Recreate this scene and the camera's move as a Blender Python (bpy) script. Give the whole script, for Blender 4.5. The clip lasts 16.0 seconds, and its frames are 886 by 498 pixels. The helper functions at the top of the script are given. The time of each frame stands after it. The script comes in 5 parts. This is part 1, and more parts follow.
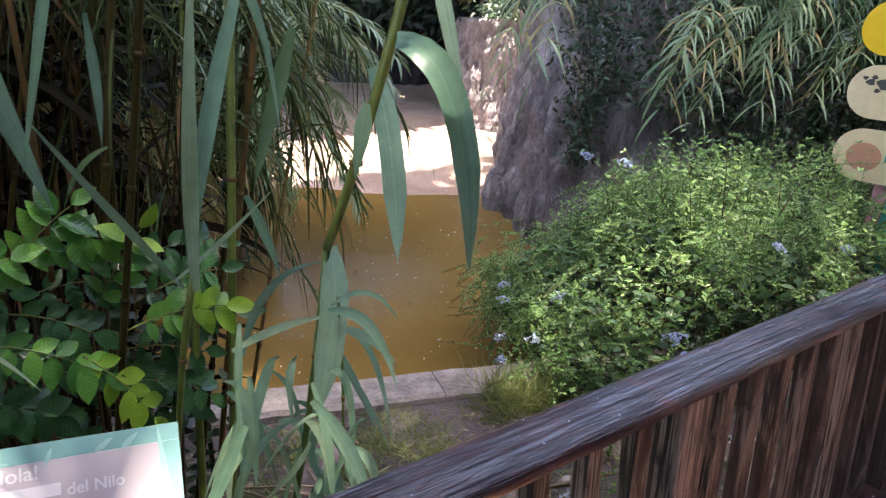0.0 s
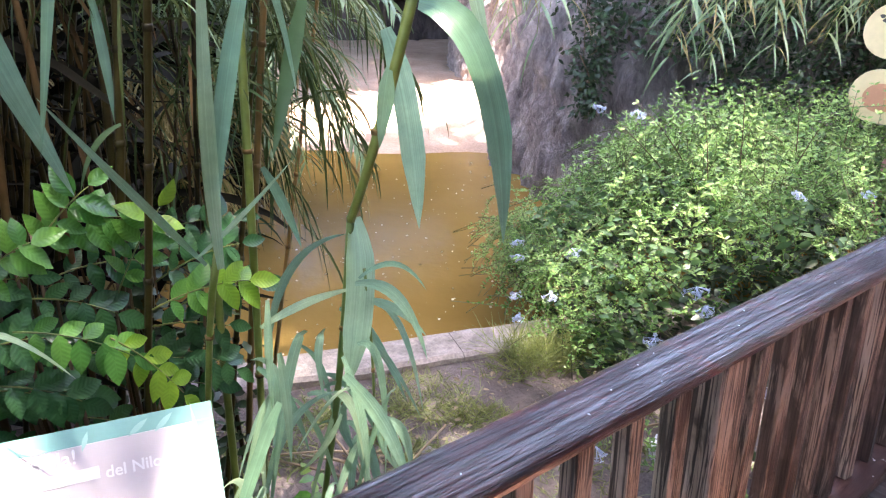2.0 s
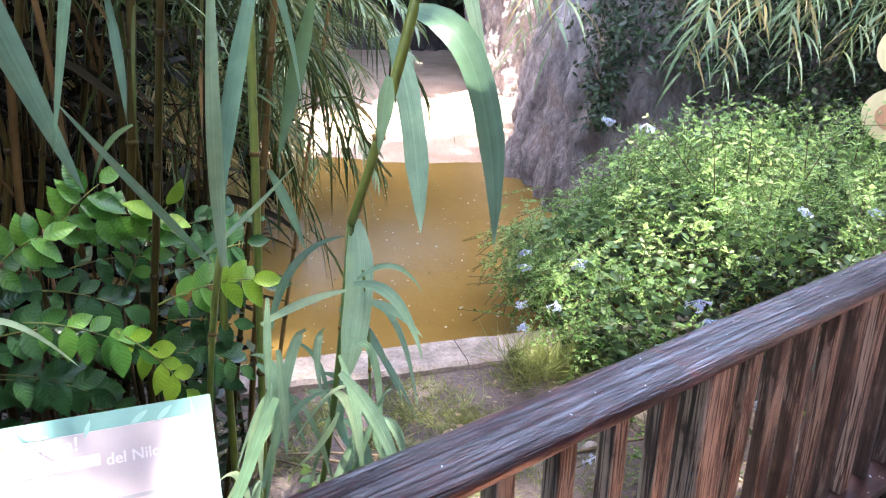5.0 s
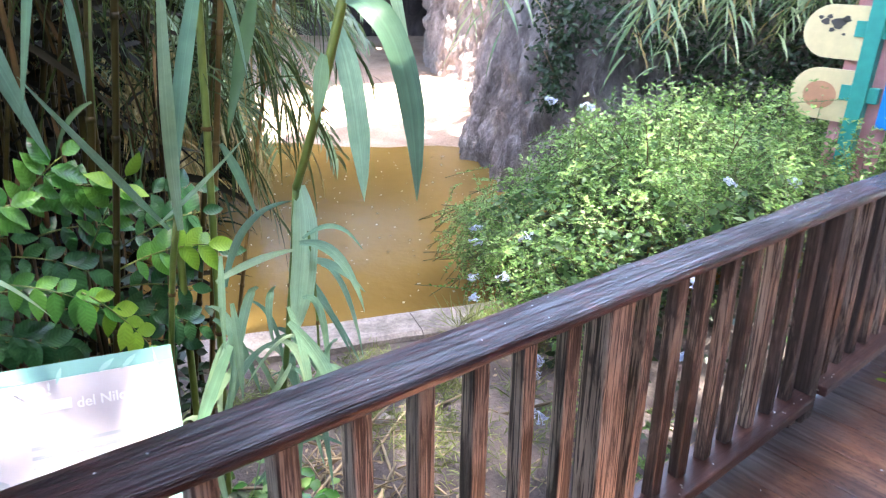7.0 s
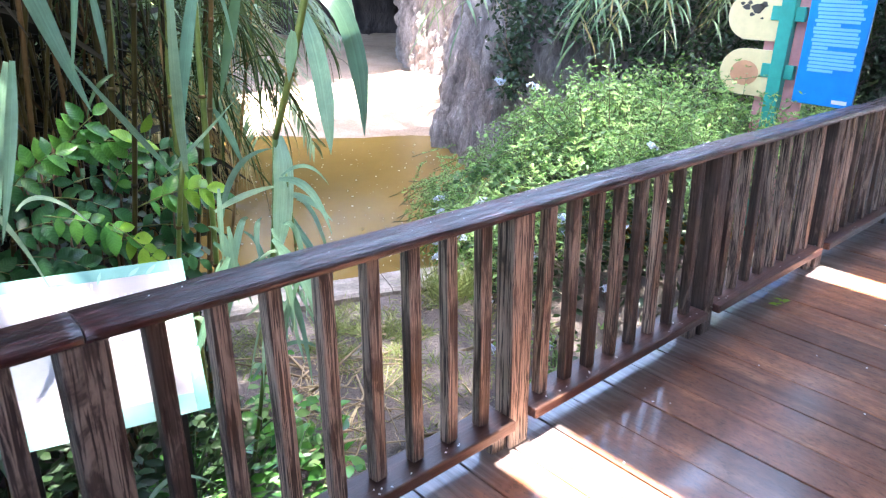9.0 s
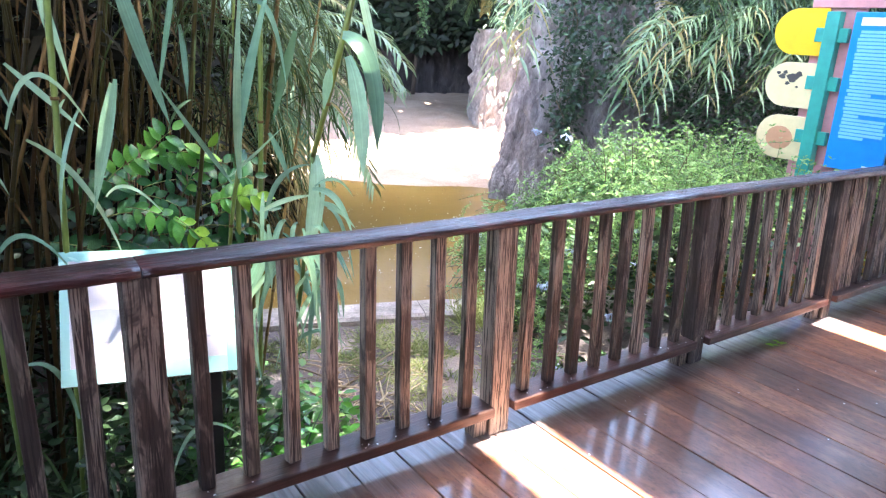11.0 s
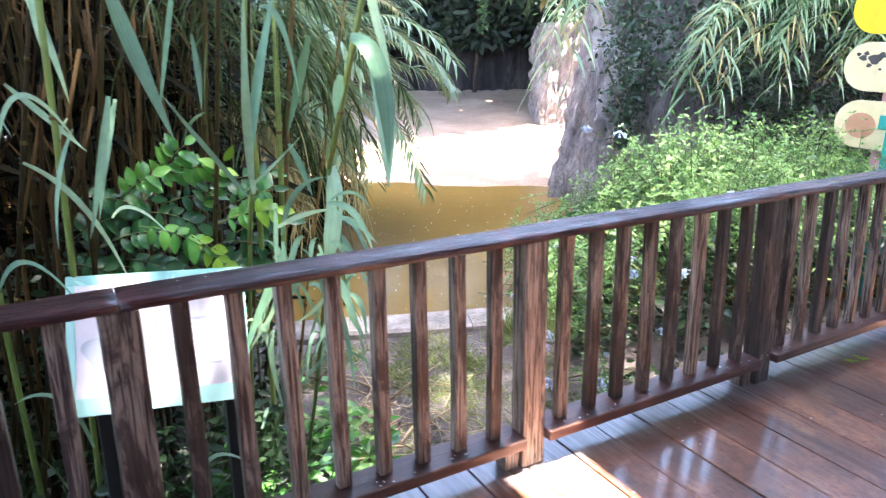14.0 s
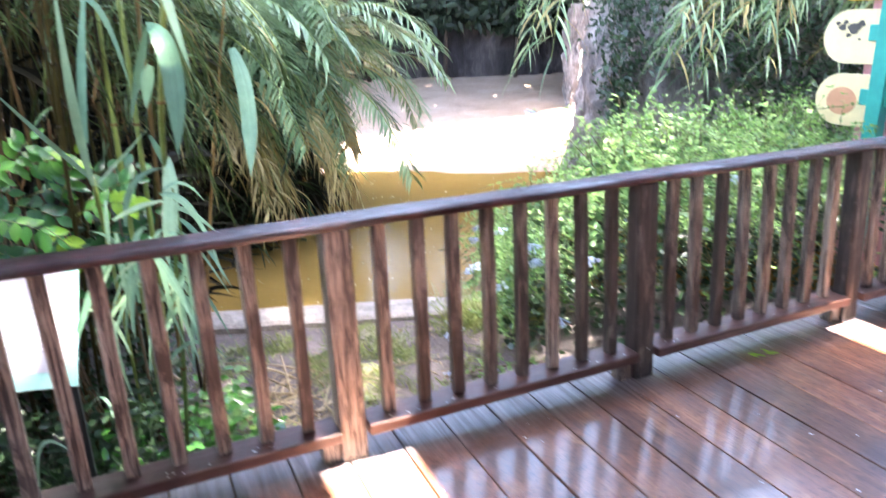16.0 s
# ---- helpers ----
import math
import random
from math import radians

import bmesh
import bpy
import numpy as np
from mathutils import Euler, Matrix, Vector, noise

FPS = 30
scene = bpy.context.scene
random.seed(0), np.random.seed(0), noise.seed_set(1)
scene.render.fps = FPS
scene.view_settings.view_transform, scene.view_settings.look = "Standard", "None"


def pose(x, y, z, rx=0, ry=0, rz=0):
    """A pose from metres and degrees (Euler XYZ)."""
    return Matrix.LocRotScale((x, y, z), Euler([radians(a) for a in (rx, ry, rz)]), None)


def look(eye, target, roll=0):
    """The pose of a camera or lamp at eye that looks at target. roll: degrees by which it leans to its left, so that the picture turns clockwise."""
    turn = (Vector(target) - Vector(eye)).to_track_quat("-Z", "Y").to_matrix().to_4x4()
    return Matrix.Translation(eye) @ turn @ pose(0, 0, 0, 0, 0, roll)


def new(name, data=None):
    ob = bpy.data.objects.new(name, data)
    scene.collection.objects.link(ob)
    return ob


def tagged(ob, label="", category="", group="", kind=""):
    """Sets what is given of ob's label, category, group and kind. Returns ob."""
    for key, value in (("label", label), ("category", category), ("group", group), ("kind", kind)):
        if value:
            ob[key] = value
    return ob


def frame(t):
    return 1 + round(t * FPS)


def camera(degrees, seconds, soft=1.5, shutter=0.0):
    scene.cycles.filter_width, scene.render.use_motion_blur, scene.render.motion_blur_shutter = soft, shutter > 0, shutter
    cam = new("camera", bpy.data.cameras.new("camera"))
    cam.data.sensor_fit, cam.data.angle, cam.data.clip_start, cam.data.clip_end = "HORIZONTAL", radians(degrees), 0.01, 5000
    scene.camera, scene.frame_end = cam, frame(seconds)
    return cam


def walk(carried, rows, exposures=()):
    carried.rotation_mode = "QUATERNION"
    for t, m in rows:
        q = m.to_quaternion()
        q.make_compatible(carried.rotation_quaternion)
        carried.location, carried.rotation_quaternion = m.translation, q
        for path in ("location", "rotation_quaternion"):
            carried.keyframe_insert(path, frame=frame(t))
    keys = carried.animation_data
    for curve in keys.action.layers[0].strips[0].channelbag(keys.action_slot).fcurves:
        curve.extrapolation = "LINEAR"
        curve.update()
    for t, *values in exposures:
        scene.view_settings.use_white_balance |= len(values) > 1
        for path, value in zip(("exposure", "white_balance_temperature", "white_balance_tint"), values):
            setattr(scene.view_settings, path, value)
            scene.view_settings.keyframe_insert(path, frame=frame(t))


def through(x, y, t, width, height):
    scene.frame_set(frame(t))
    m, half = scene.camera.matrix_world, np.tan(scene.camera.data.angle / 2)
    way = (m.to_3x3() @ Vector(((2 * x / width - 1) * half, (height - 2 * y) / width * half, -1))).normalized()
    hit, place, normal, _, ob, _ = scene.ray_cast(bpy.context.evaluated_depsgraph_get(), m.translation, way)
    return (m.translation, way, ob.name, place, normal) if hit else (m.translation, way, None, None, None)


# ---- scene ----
# camera and its walk
cam = camera(64.9, 16.0, soft=1.2, shutter=0.5)
PATH = [
    (0, (0.419, 0.119, 1.551), (1.629, 1.59, 0.94), 4.1),
    (0.5, (0.392, 0.158, 1.539), (1.591, 1.628, 0.904), 4.4),
    (1, (0.41, 0.169, 1.556), (1.598, 1.614, 0.847), 1.4),
    (1.5, (0.408, 0.178, 1.567), (1.602, 1.606, 0.836), 2.1),
    (2, (0.404, 0.184, 1.562), (1.582, 1.627, 0.833), 1.9),
    (2.5, (0.405, 0.185, 1.564), (1.571, 1.638, 0.836), 1.9),
    (3, (0.406, 0.186, 1.565), (1.564, 1.641, 0.828), 2.2),
    (5.5, (0.412, 0.101, 1.564), (1.56, 1.584, 0.866), 3.1),
    (6, (0.437, 0.065, 1.565), (1.567, 1.547, 0.838), 3.4),
    (6.5, (0.446, -0.01, 1.549), (1.565, 1.458, 0.78), 3.9),
    (7, (0.345, -0.086, 1.571), (1.565, 1.32, 0.837), 2.7),
    (7.5, (0.245, -0.194, 1.6), (1.432, 1.248, 0.885), -0.4),
    (8, (0.223, -0.368, 1.564), (1.407, 1.098, 0.893), 1.8),
    (8.5, (0.174, -0.511, 1.562), (1.386, 0.916, 0.86), 2.1),
    (9, (0.052, -0.611, 1.565), (1.308, 0.76, 0.829), 1.6),
    (9.5, (0.021, -0.749, 1.563), (1.239, 0.685, 0.883), 1.2),
    (12, (-0.069, -1.252, 1.526), (1.036, 0.312, 0.947), 3.9),
    (12.5, (-0.007, -1.169, 1.53), (1.094, 0.382, 0.912), 2.4),
    (13, (0.024, -1.034, 1.551), (1.142, 0.531, 1.003), -0.3),
    (13.5, (0.074, -0.979, 1.546), (1.145, 0.604, 0.959), -0.8),
    (14, (0.236, -1.047, 1.544), (1.195, 0.603, 0.946), 0.6),
    (14.5, (0.434, -1.148, 1.53), (1.403, 0.472, 0.869), -0.3),
    (15, (0.617, -1.118, 1.536), (1.538, 0.567, 0.979), -0.6),
    (15.5, (0.792, -1.209, 1.503), (1.596, 0.551, 0.998), -2.3),
    (16, (1.083, -1.406, 1.521), (1.856, 0.328, 0.891), -1.7),
]
EXPOSURES = [(0.0, 3.08, 7000, 22), (0.3, 3.52, 7000, 22), (0.7, 4.0, 7000, 22), (1.5, 4.08, 7000, 22), (3.0, 4.06, 7000, 22), (7.0, 4.24, 6700, 16), (9.0, 4.33, 6450, 13), (12.0, 4.45, 6500, 14),
             (14.0, 4.41, 6500, 14), (15.0, 4.4, 6600, 15), (15.5, 4.05, 6600, 15), (16.0, 4.66, 6600, 15)]
walk(cam, [(t, look(eye, target, roll)) for t, eye, target, roll in PATH], EXPOSURES)

# world and sun: a high midday sun, hazy sky
SUN_EL, SUN_AZ = radians(84), radians(180)
world = bpy.data.worlds.new("sky")
world.use_nodes = True
scene.world = world
wn = world.node_tree.nodes
sky = wn.new("ShaderNodeTexSky")
sky.sky_type, sky.sun_disc, sky.sun_elevation, sky.sun_rotation = "NISHITA", False, SUN_EL, SUN_AZ
sky.air_density, sky.dust_density = 1.0, 2.0
wn["Background"].inputs["Strength"].default_value = 0.15
world.node_tree.links.new(sky.outputs["Color"], wn["Background"].inputs["Color"])
sun = new("sun", bpy.data.lights.new("sun", "SUN"))
sun.data.energy, sun.data.angle, sun.data.color = 5.0, radians(0.8), (1.0, 0.95, 0.87)
to_sun = Vector((math.sin(SUN_AZ) * math.cos(SUN_EL), math.cos(SUN_AZ) * math.cos(SUN_EL), math.sin(SUN_EL)))
sun.matrix_world = look(to_sun * 30, (0, 0, 0))

rng = np.random.default_rng(7)


# ---------------------------------------------------------------- materials
def nodes_of(name):
    m = bpy.data.materials.new(name)
    m.use_nodes = True
    nt = m.node_tree
    return m, nt, nt.nodes, nt.links, nt.nodes["Principled BSDF"]


def coords(nt, scale, shift=True):
    """Object coordinates, scaled, moved at random from object to object."""
    tc = nt.nodes.new("ShaderNodeTexCoord")
    mp = nt.nodes.new("ShaderNodeMapping")
    mp.inputs["Scale"].default_value = scale
    nt.links.new(tc.outputs["Object"], mp.inputs["Vector"])
    if shift:
        oi = nt.nodes.new("ShaderNodeObjectInfo")
        mul = nt.nodes.new("ShaderNodeMath")
        mul.operation = "MULTIPLY"
        mul.inputs[1].default_value = 37.0
        nt.links.new(oi.outputs["Random"], mul.inputs[0])
        nt.links.new(mul.outputs[0], mp.inputs["Location"])
    return mp.outputs["Vector"]


def noise_tex(nt, vec, scale, detail=4.0, rough=0.6, distort=0.0):
    n = nt.nodes.new("ShaderNodeTexNoise")
    n.inputs["Scale"].default_value, n.inputs["Detail"].default_value = scale, detail
    n.inputs["Roughness"].default_value, n.inputs["Distortion"].default_value = rough, distort
    nt.links.new(vec, n.inputs["Vector"])
    return n.outputs["Fac"]


def ramp(nt, fac, stops):
    r = nt.nodes.new("ShaderNodeValToRGB")
    els = r.color_ramp.elements
    while len(els) < len(stops):
        els.new(0.5)
    for e, (p, c) in zip(els, stops):
        e.position, e.color = p, (*c, 1.0) if len(c) == 3 else c
    nt.links.new(fac, r.inputs["Fac"])
    return r.outputs["Color"]


def mixed(nt, fac, a, b, mode="MIX"):
    m = nt.nodes.new("ShaderNodeMix")
    m.data_type, m.blend_type = "RGBA", mode
    for sock, v in ((m.inputs["Factor"], fac), (m.inputs["A"], a), (m.inputs["B"], b)):
        if isinstance(v, (int, float)):
            sock.default_value = v
        elif isinstance(v, tuple):
            sock.default_value = (*v, 1.0)
        else:
            nt.links.new(v, sock)
    return m.outputs["Result"]


def bumped(nt, bsdf, height, strength, distance=0.01):
    b = nt.nodes.new("ShaderNodeBump")
    b.inputs["Strength"].default_value, b.inputs["Distance"].default_value = strength, distance
    nt.links.new(height, b.inputs["Height"])
    nt.links.new(b.outputs["Normal"], bsdf.inputs["Normal"])


def wood(name, along, dark, mid, pale, rough=(0.25, 0.5), wear=0.5, grain=60.0, relief=0.6, depth=0.004, coat=0.0, stained=False, stripes=0.0):
    """Stained wood with grain along one axis, worn to paler streaks."""
    m, nt, ns, ln, p = nodes_of(name)
    sc = [1.0, 1.0, 1.0]
    sc["xyz".index(along)] = 0.05
    v = coords(nt, tuple(sc))
    g1 = noise_tex(nt, v, grain, 5.0, 0.65, 0.6)
    g2 = noise_tex(nt, v, grain * 0.3, 3.0, 0.6, 1.2)
    v2 = coords(nt, (1, 1, 1))
    blot = noise_tex(nt, v2, 5.0, 4.0, 0.6)
    col = ramp(nt, g1, [(0.32, dark), (0.5, mid), (0.7, pale)])
    col = mixed(nt, ramp(nt, blot, [(0.52 - 0.1 * wear, (0.85, 0.85, 0.85)), (0.72, (0.0, 0.0, 0.0))]), col, dark)
    worn = ramp(nt, g2, [(0.55, (0, 0, 0)), (0.68, (wear, wear, wear))])
    col = mixed(nt, worn, col, pale)
    oi = ns.new("ShaderNodeObjectInfo")
    if stripes:
        v3 = list(sc)
        v3["xyz".index(along)] = 0.03
        fine = noise_tex(nt, coords(nt, tuple(v3)), 95.0, 3.0, 0.6, 1.6)
        patch = noise_tex(nt, coords(nt, tuple(0.28 if c == along else 1.0 for c in "xyz")), 9.0, 5.0, 0.65, 1.2)
        here = ns.new("ShaderNodeMath")
        here.operation = "MULTIPLY_ADD"
        ln.new(oi.outputs["Random"], here.inputs[0])
        here.inputs[1].default_value = 0.24
        ln.new(patch, here.inputs[2])
        bare = mixed(nt, 1.0, ramp(nt, fine, [(0.45, (0.03,) * 3), (0.53, (1.0,) * 3)]), ramp(nt, here.outputs[0], [(0.55, (0.08,) * 3), (0.64, (0.65 * stripes,) * 3), (0.80, (stripes,) * 3)]), "MULTIPLY")
        col = mixed(nt, bare, col, pale)
    tone = ramp(nt, oi.outputs["Random"], [(0.0, (0.72, 0.72, 0.72)), (1.0, (1.25, 1.2, 1.15))])
    col = mixed(nt, 1.0, col, tone, "MULTIPLY")
    if stained:
        big = noise_tex(nt, coords(nt, (1.0, 0.5, 1.0)), 2.6, 6.0, 0.7, 0.8)
        col = mixed(nt, 1.0, col, ramp(nt, big, [(0.33, (0.50, 0.45, 0.44)), (0.5, (1.0, 0.97, 0.93)), (0.66, (1.4, 1.3, 1.2))]), "MULTIPLY")
        grit = noise_tex(nt, coords(nt, (1.0, 0.45, 1.0)), 70.0, 4.0, 0.75)
        col = mixed(nt, 1.0, col, ramp(nt, grit, [(0.34, (0.5, 0.48, 0.46)), (0.48, (1.0, 1.0, 1.0)), (0.66, (1.05, 1.04, 1.0)), (0.74, (1.6, 1.55, 1.5))]), "MULTIPLY")
        wet = ramp(nt, big, [(0.48, (0.95,) * 3), (0.56, (coat + 0.25,) * 3), (0.68, (0.1,) * 3)])
        # wet board ends by the railing, the sky's grey sheen painted into the colour
        sep = ns.new("ShaderNodeSeparateXYZ")
        ln.new(ns.new("ShaderNodeTexCoord").outputs["Object"], sep.inputs[0])
        end = ns.new("ShaderNodeMath")
        end.operation = "MULTIPLY_ADD"
        ln.new(big, end.inputs[0])
        end.inputs[1].default_value = 0.35
        ln.new(sep.outputs["Y"], end.inputs[2])
        grey = ramp(nt, end.outputs[0], [(0.74, (0, 0, 0)), (0.86, (0.75,) * 3)])
        col = mixed(nt, grey, col, mixed(nt, 1.0, ramp(nt, g1, [(0.35, (0.07, 0.07, 0.075)), (0.65, (0.24, 0.24, 0.26))]), (1.0, 1.0, 1.0), "MULTIPLY"))
        ln.new(mixed(nt, grey, wet, (0.9, 0.9, 0.9)), p.inputs["Coat Weight"])
    ln.new(col, p.inputs["Base Color"])
    r = ramp(nt, g2, [(0.3, (rough[0],) * 3), (0.75, (rough[1],) * 3)])
    ln.new(r, p.inputs["Roughness"])
    bumped(nt, p, mixed(nt, 0.5, g1, fine) if stripes else g1, relief, depth)
    if coat and stripes:
        # the film of water follows the raised grain
        cb = ns.new("ShaderNodeBump")
        cb.inputs["Strength"].default_value, cb.inputs["Distance"].default_value = 0.9, depth
        ln.new(mixed(nt, 0.5, g1, fine), cb.inputs["Height"])
        ln.new(cb.outputs["Normal"], p.inputs["Coat Normal"])
        film = noise_tex(nt, coords(nt, tuple(0.3 if c == along else 1.0 for c in "xyz")), 7.0, 4.0, 0.6)
        ln.new(mixed(nt, 1.0, ramp(nt, fine, [(0.40, (0.06,) * 3), (0.52, (coat,) * 3)]), ramp(nt, film, [(0.36, (0.2,) * 3), (0.54, (1.0,) * 3)]), "MULTIPLY"), p.inputs["Coat Weight"])
    if coat:
        p.inputs["Coat Weight"].default_value, p.inputs["Coat Roughness"].default_value = coat, 0.15
        p.inputs["Coat IOR"].default_value = 1.9 if stripes else 1.5
    return m


def leaf(name, a, b, rough=0.4, through=0.25, vein=0.0, spread=1.0):
    """Leaf: colour wanders from leaf to leaf, and some light comes through."""
    m, nt, ns, ln, p = nodes_of(name)
    geo, oi = ns.new("ShaderNodeNewGeometry"), ns.new("ShaderNodeObjectInfo")
    add = ns.new("ShaderNodeMath")
    add.operation = "ADD"
    ln.new(geo.outputs["Random Per Island"], add.inputs[0])
    ln.new(oi.outputs["Random"], add.inputs[1])
    fr = ns.new("ShaderNodeMath")
    fr.operation = "FRACT"
    ln.new(add.outputs[0], fr.inputs[0])
    col = ramp(nt, fr.outputs[0], [(0.0, a), (1.0, b)])
    v = coords(nt, (1, 1, 1))
    n = noise_tex(nt, v, 22.0, 3.0)
    col = mixed(nt, 1.0, col, ramp(nt, n, [(0.3, (0.75, 0.78, 0.72)), (0.75, (1.2, 1.15, 1.05))]), "MULTIPLY")
    ln.new(col, p.inputs["Base Color"])
    p.inputs["Roughness"].default_value = rough
    p.inputs["Specular IOR Level"].default_value = 0.5
    bumped(nt, p, noise_tex(nt, v, 140.0, 2.0), 0.25, 0.002)
    tr = ns.new("ShaderNodeBsdfTranslucent")
    ln.new(mixed(nt, 0.5, col, tuple(min(1.0, 1.6 * c) for c in b)), tr.inputs["Color"])
    mx = ns.new("ShaderNodeMixShader")
    mx.inputs["Fac"].default_value = through
    ln.new(p.outputs["BSDF"], mx.inputs[1])
    ln.new(tr.outputs["BSDF"], mx.inputs[2])
    ln.new(mx.outputs["Shader"], ns["Material Output"].inputs["Surface"])
    return m


def veined(m, vec, vein_of, tint=0.25, relief=0.5, dist=0.004):
    """Adds veins to a leaf material: a stripe pattern in tint and relief."""
    nt = m.node_tree
    p = nt.nodes["Principled BSDF"]
    fac = vein_of(nt, vec)
    old = p.inputs["Base Color"].links[0].from_socket
    new_col = mixed(nt, 1.0, old, ramp(nt, fac, [(0.35, (1 - tint,) * 3), (0.65, (1 + tint,) * 3)]), "MULTIPLY")
    nt.links.new(new_col, p.inputs["Base Color"])
    bumped(nt, p, fac, relief, dist)
    return m


def math_node(nt, op, a, b=None):
    n = nt.nodes.new("ShaderNodeMath")
    n.operation = op
    for sock, v in zip(n.inputs, (a, b)):
        if v is None:
            continue
        if isinstance(v, (int, float)):
            sock.default_value = v
        else:
            nt.links.new(v, sock)
    return n.outputs[0]


def long_veins(nt, vec):
    """Fine lengthwise veins on a strap leaf, from its own u and v."""
    uv = nt.nodes.new("ShaderNodeUVMap")
    mp = nt.nodes.new("ShaderNodeMapping")
    mp.inputs["Scale"].default_value = (26.0, 0.8, 1.0)
    nt.links.new(uv.outputs["UV"], mp.inputs["Vector"])
    n = noise_tex(nt, mp.outputs["Vector"], 1.0, 3.0, 0.6)
    sep = nt.nodes.new("ShaderNodeSeparateXYZ")
    nt.links.new(uv.outputs["UV"], sep.inputs[0])
    rib = math_node(nt, "LESS_THAN", math_node(nt, "ABSOLUTE", math_node(nt, "SUBTRACT", sep.outputs["X"], 0.5)), 0.035)
    return math_node(nt, "ADD", n, math_node(nt, "MULTIPLY", rib, 0.25))


def side_veins(nt, vec):
    """Chevron veins on a leaflet lying along its own y."""
    sep = nt.nodes.new("ShaderNodeSeparateXYZ")
    nt.links.new(nt.nodes.new("ShaderNodeTexCoord").outputs["Object"], sep.inputs[0])
    ax = math_node(nt, "ABSOLUTE", sep.outputs["X"])
    ph = math_node(nt, "MULTIPLY", math_node(nt, "SUBTRACT", sep.outputs["Y"], math_node(nt, "MULTIPLY", ax, 0.7)), 620.0)
    s = math_node(nt, "MULTIPLY", math_node(nt, "ADD", math_node(nt, "SINE", ph), 1.0), 0.5)
    rib = math_node(nt, "LESS_THAN", ax, 0.0012)
    return math_node(nt, "MAXIMUM", s, rib)


def rough_mat(name, cols, scale=3.0, fine=40.0, rough=0.9, bump=0.5, dist=0.02, stretch=(1, 1, 1), shift=True):
    """Earth, stone, concrete, bark: three tones over two scales of noise."""
    m, nt, ns, ln, p = nodes_of(name)
    v = coords(nt, stretch, shift)
    n1, n2 = noise_tex(nt, v, scale, 6.0, 0.65, 0.4), noise_tex(nt, v, fine, 5.0, 0.7)
    col = ramp(nt, n1, [(0.3, cols[0]), (0.52, cols[1]), (0.72, cols[2])])
    col = mixed(nt, 1.0, col, ramp(nt, n2, [(0.25, (0.55, 0.55, 0.55)), (0.75, (1.35, 1.32, 1.3))]), "MULTIPLY")
    ln.new(col, p.inputs["Base Color"])
    p.inputs["Roughness"].default_value = rough
    h = ns.new("ShaderNodeMath")
    h.operation = "ADD"
    ln.new(n1, h.inputs[0])
    ln.new(n2, h.inputs[1])
    bumped(nt, p, h.outputs[0], bump, dist)
    return m


def paint(name, col, rough=0.45, dirt=0.25):
    m, nt, ns, ln, p = nodes_of(name)
    v = coords(nt, (1, 1, 1))
    n = noise_tex(nt, v, 9.0, 5.0, 0.65)
    c = ramp(nt, n, [(0.3, tuple(x * (1 - dirt) for x in col)), (0.65, col)])
    ln.new(c, p.inputs["Base Color"])
    p.inputs["Roughness"].default_value = rough
    bumped(nt, p, n, 0.1, 0.003)
    return m


RAIL_D, RAIL_M, RAIL_P = (0.016, 0.008, 0.008), (0.088, 0.060, 0.054), (0.42, 0.33, 0.265)
M_CAP = wood("wet_dark_wood_cap", "x", (0.020, 0.004, 0.006), (0.130, 0.028, 0.028), (0.25, 0.076, 0.066), (0.30, 0.50), 0.2, 85.0, 1.0, 0.008, 0.9, stripes=0.4)
M_POST = wood("dark_wood_upright", "z", RAIL_D, RAIL_M, RAIL_P, (0.38, 0.6), 0.15, 60.0, 0.9, 0.006, stripes=0.95)
M_CAP.node_tree.nodes["Principled BSDF"].inputs["Specular IOR Level"].default_value = 0.25
M_SILL = wood("dark_wood_sill", "x", (0.06, 0.026, 0.022), (0.14, 0.066, 0.052), (0.27, 0.15, 0.11), (0.28, 0.5), 0.5)
M_DECK = wood("deck_board_wood", "y", (0.185, 0.074, 0.040), (0.34, 0.152, 0.080), (0.48, 0.257, 0.153), (0.34, 0.62), 0.45, 30.0, 0.6, 0.004, 0.14, True)
M_FASCIA = wood("pale_raw_wood", "x", (0.25, 0.13, 0.05), (0.42, 0.24, 0.10), (0.55, 0.36, 0.18), (0.5, 0.7), 0.3)
M_ROOF = wood("roof_board_wood", "x", (0.03, 0.02, 0.015), (0.07, 0.045, 0.03), (0.12, 0.08, 0.05), (0.6, 0.8), 0.4)
M_DIRT = rough_mat("damp_earth", [(0.06, 0.049, 0.045), (0.11, 0.090, 0.083), (0.18, 0.150, 0.138)], 2.2, 38.0, 0.85, 0.7, 0.03, shift=False)
M_SAND = rough_mat("pale_sand", [(0.28, 0.195, 0.145), (0.38, 0.280, 0.215), (0.47, 0.365, 0.295)], 0.9, 30.0, 0.95, 0.5, 0.03, shift=False)
M_ROCK = rough_mat("weathered_rock", [(0.09, 0.078, 0.077), (0.32, 0.28, 0.275), (0.55, 0.49, 0.48)], 3.4, 19.0, 0.85, 1.0, 0.12, (1, 1, 0.5), False)
# Rock darkened in its colour for the shade the far wall stands in.
M_ROCK_SHADE = rough_mat("dark_shaded_rock", [(0.010, 0.008, 0.008), (0.034, 0.027, 0.028), (0.095, 0.078, 0.076)], 1.2, 12.0, 0.9, 0.9, 0.08, (1, 1, 0.3), False)
M_CONC = rough_mat("old_concrete", [(0.13, 0.115, 0.10), (0.27, 0.24, 0.215), (0.39, 0.36, 0.32)], 4.5, 45.0, 0.85, 0.5, 0.01)
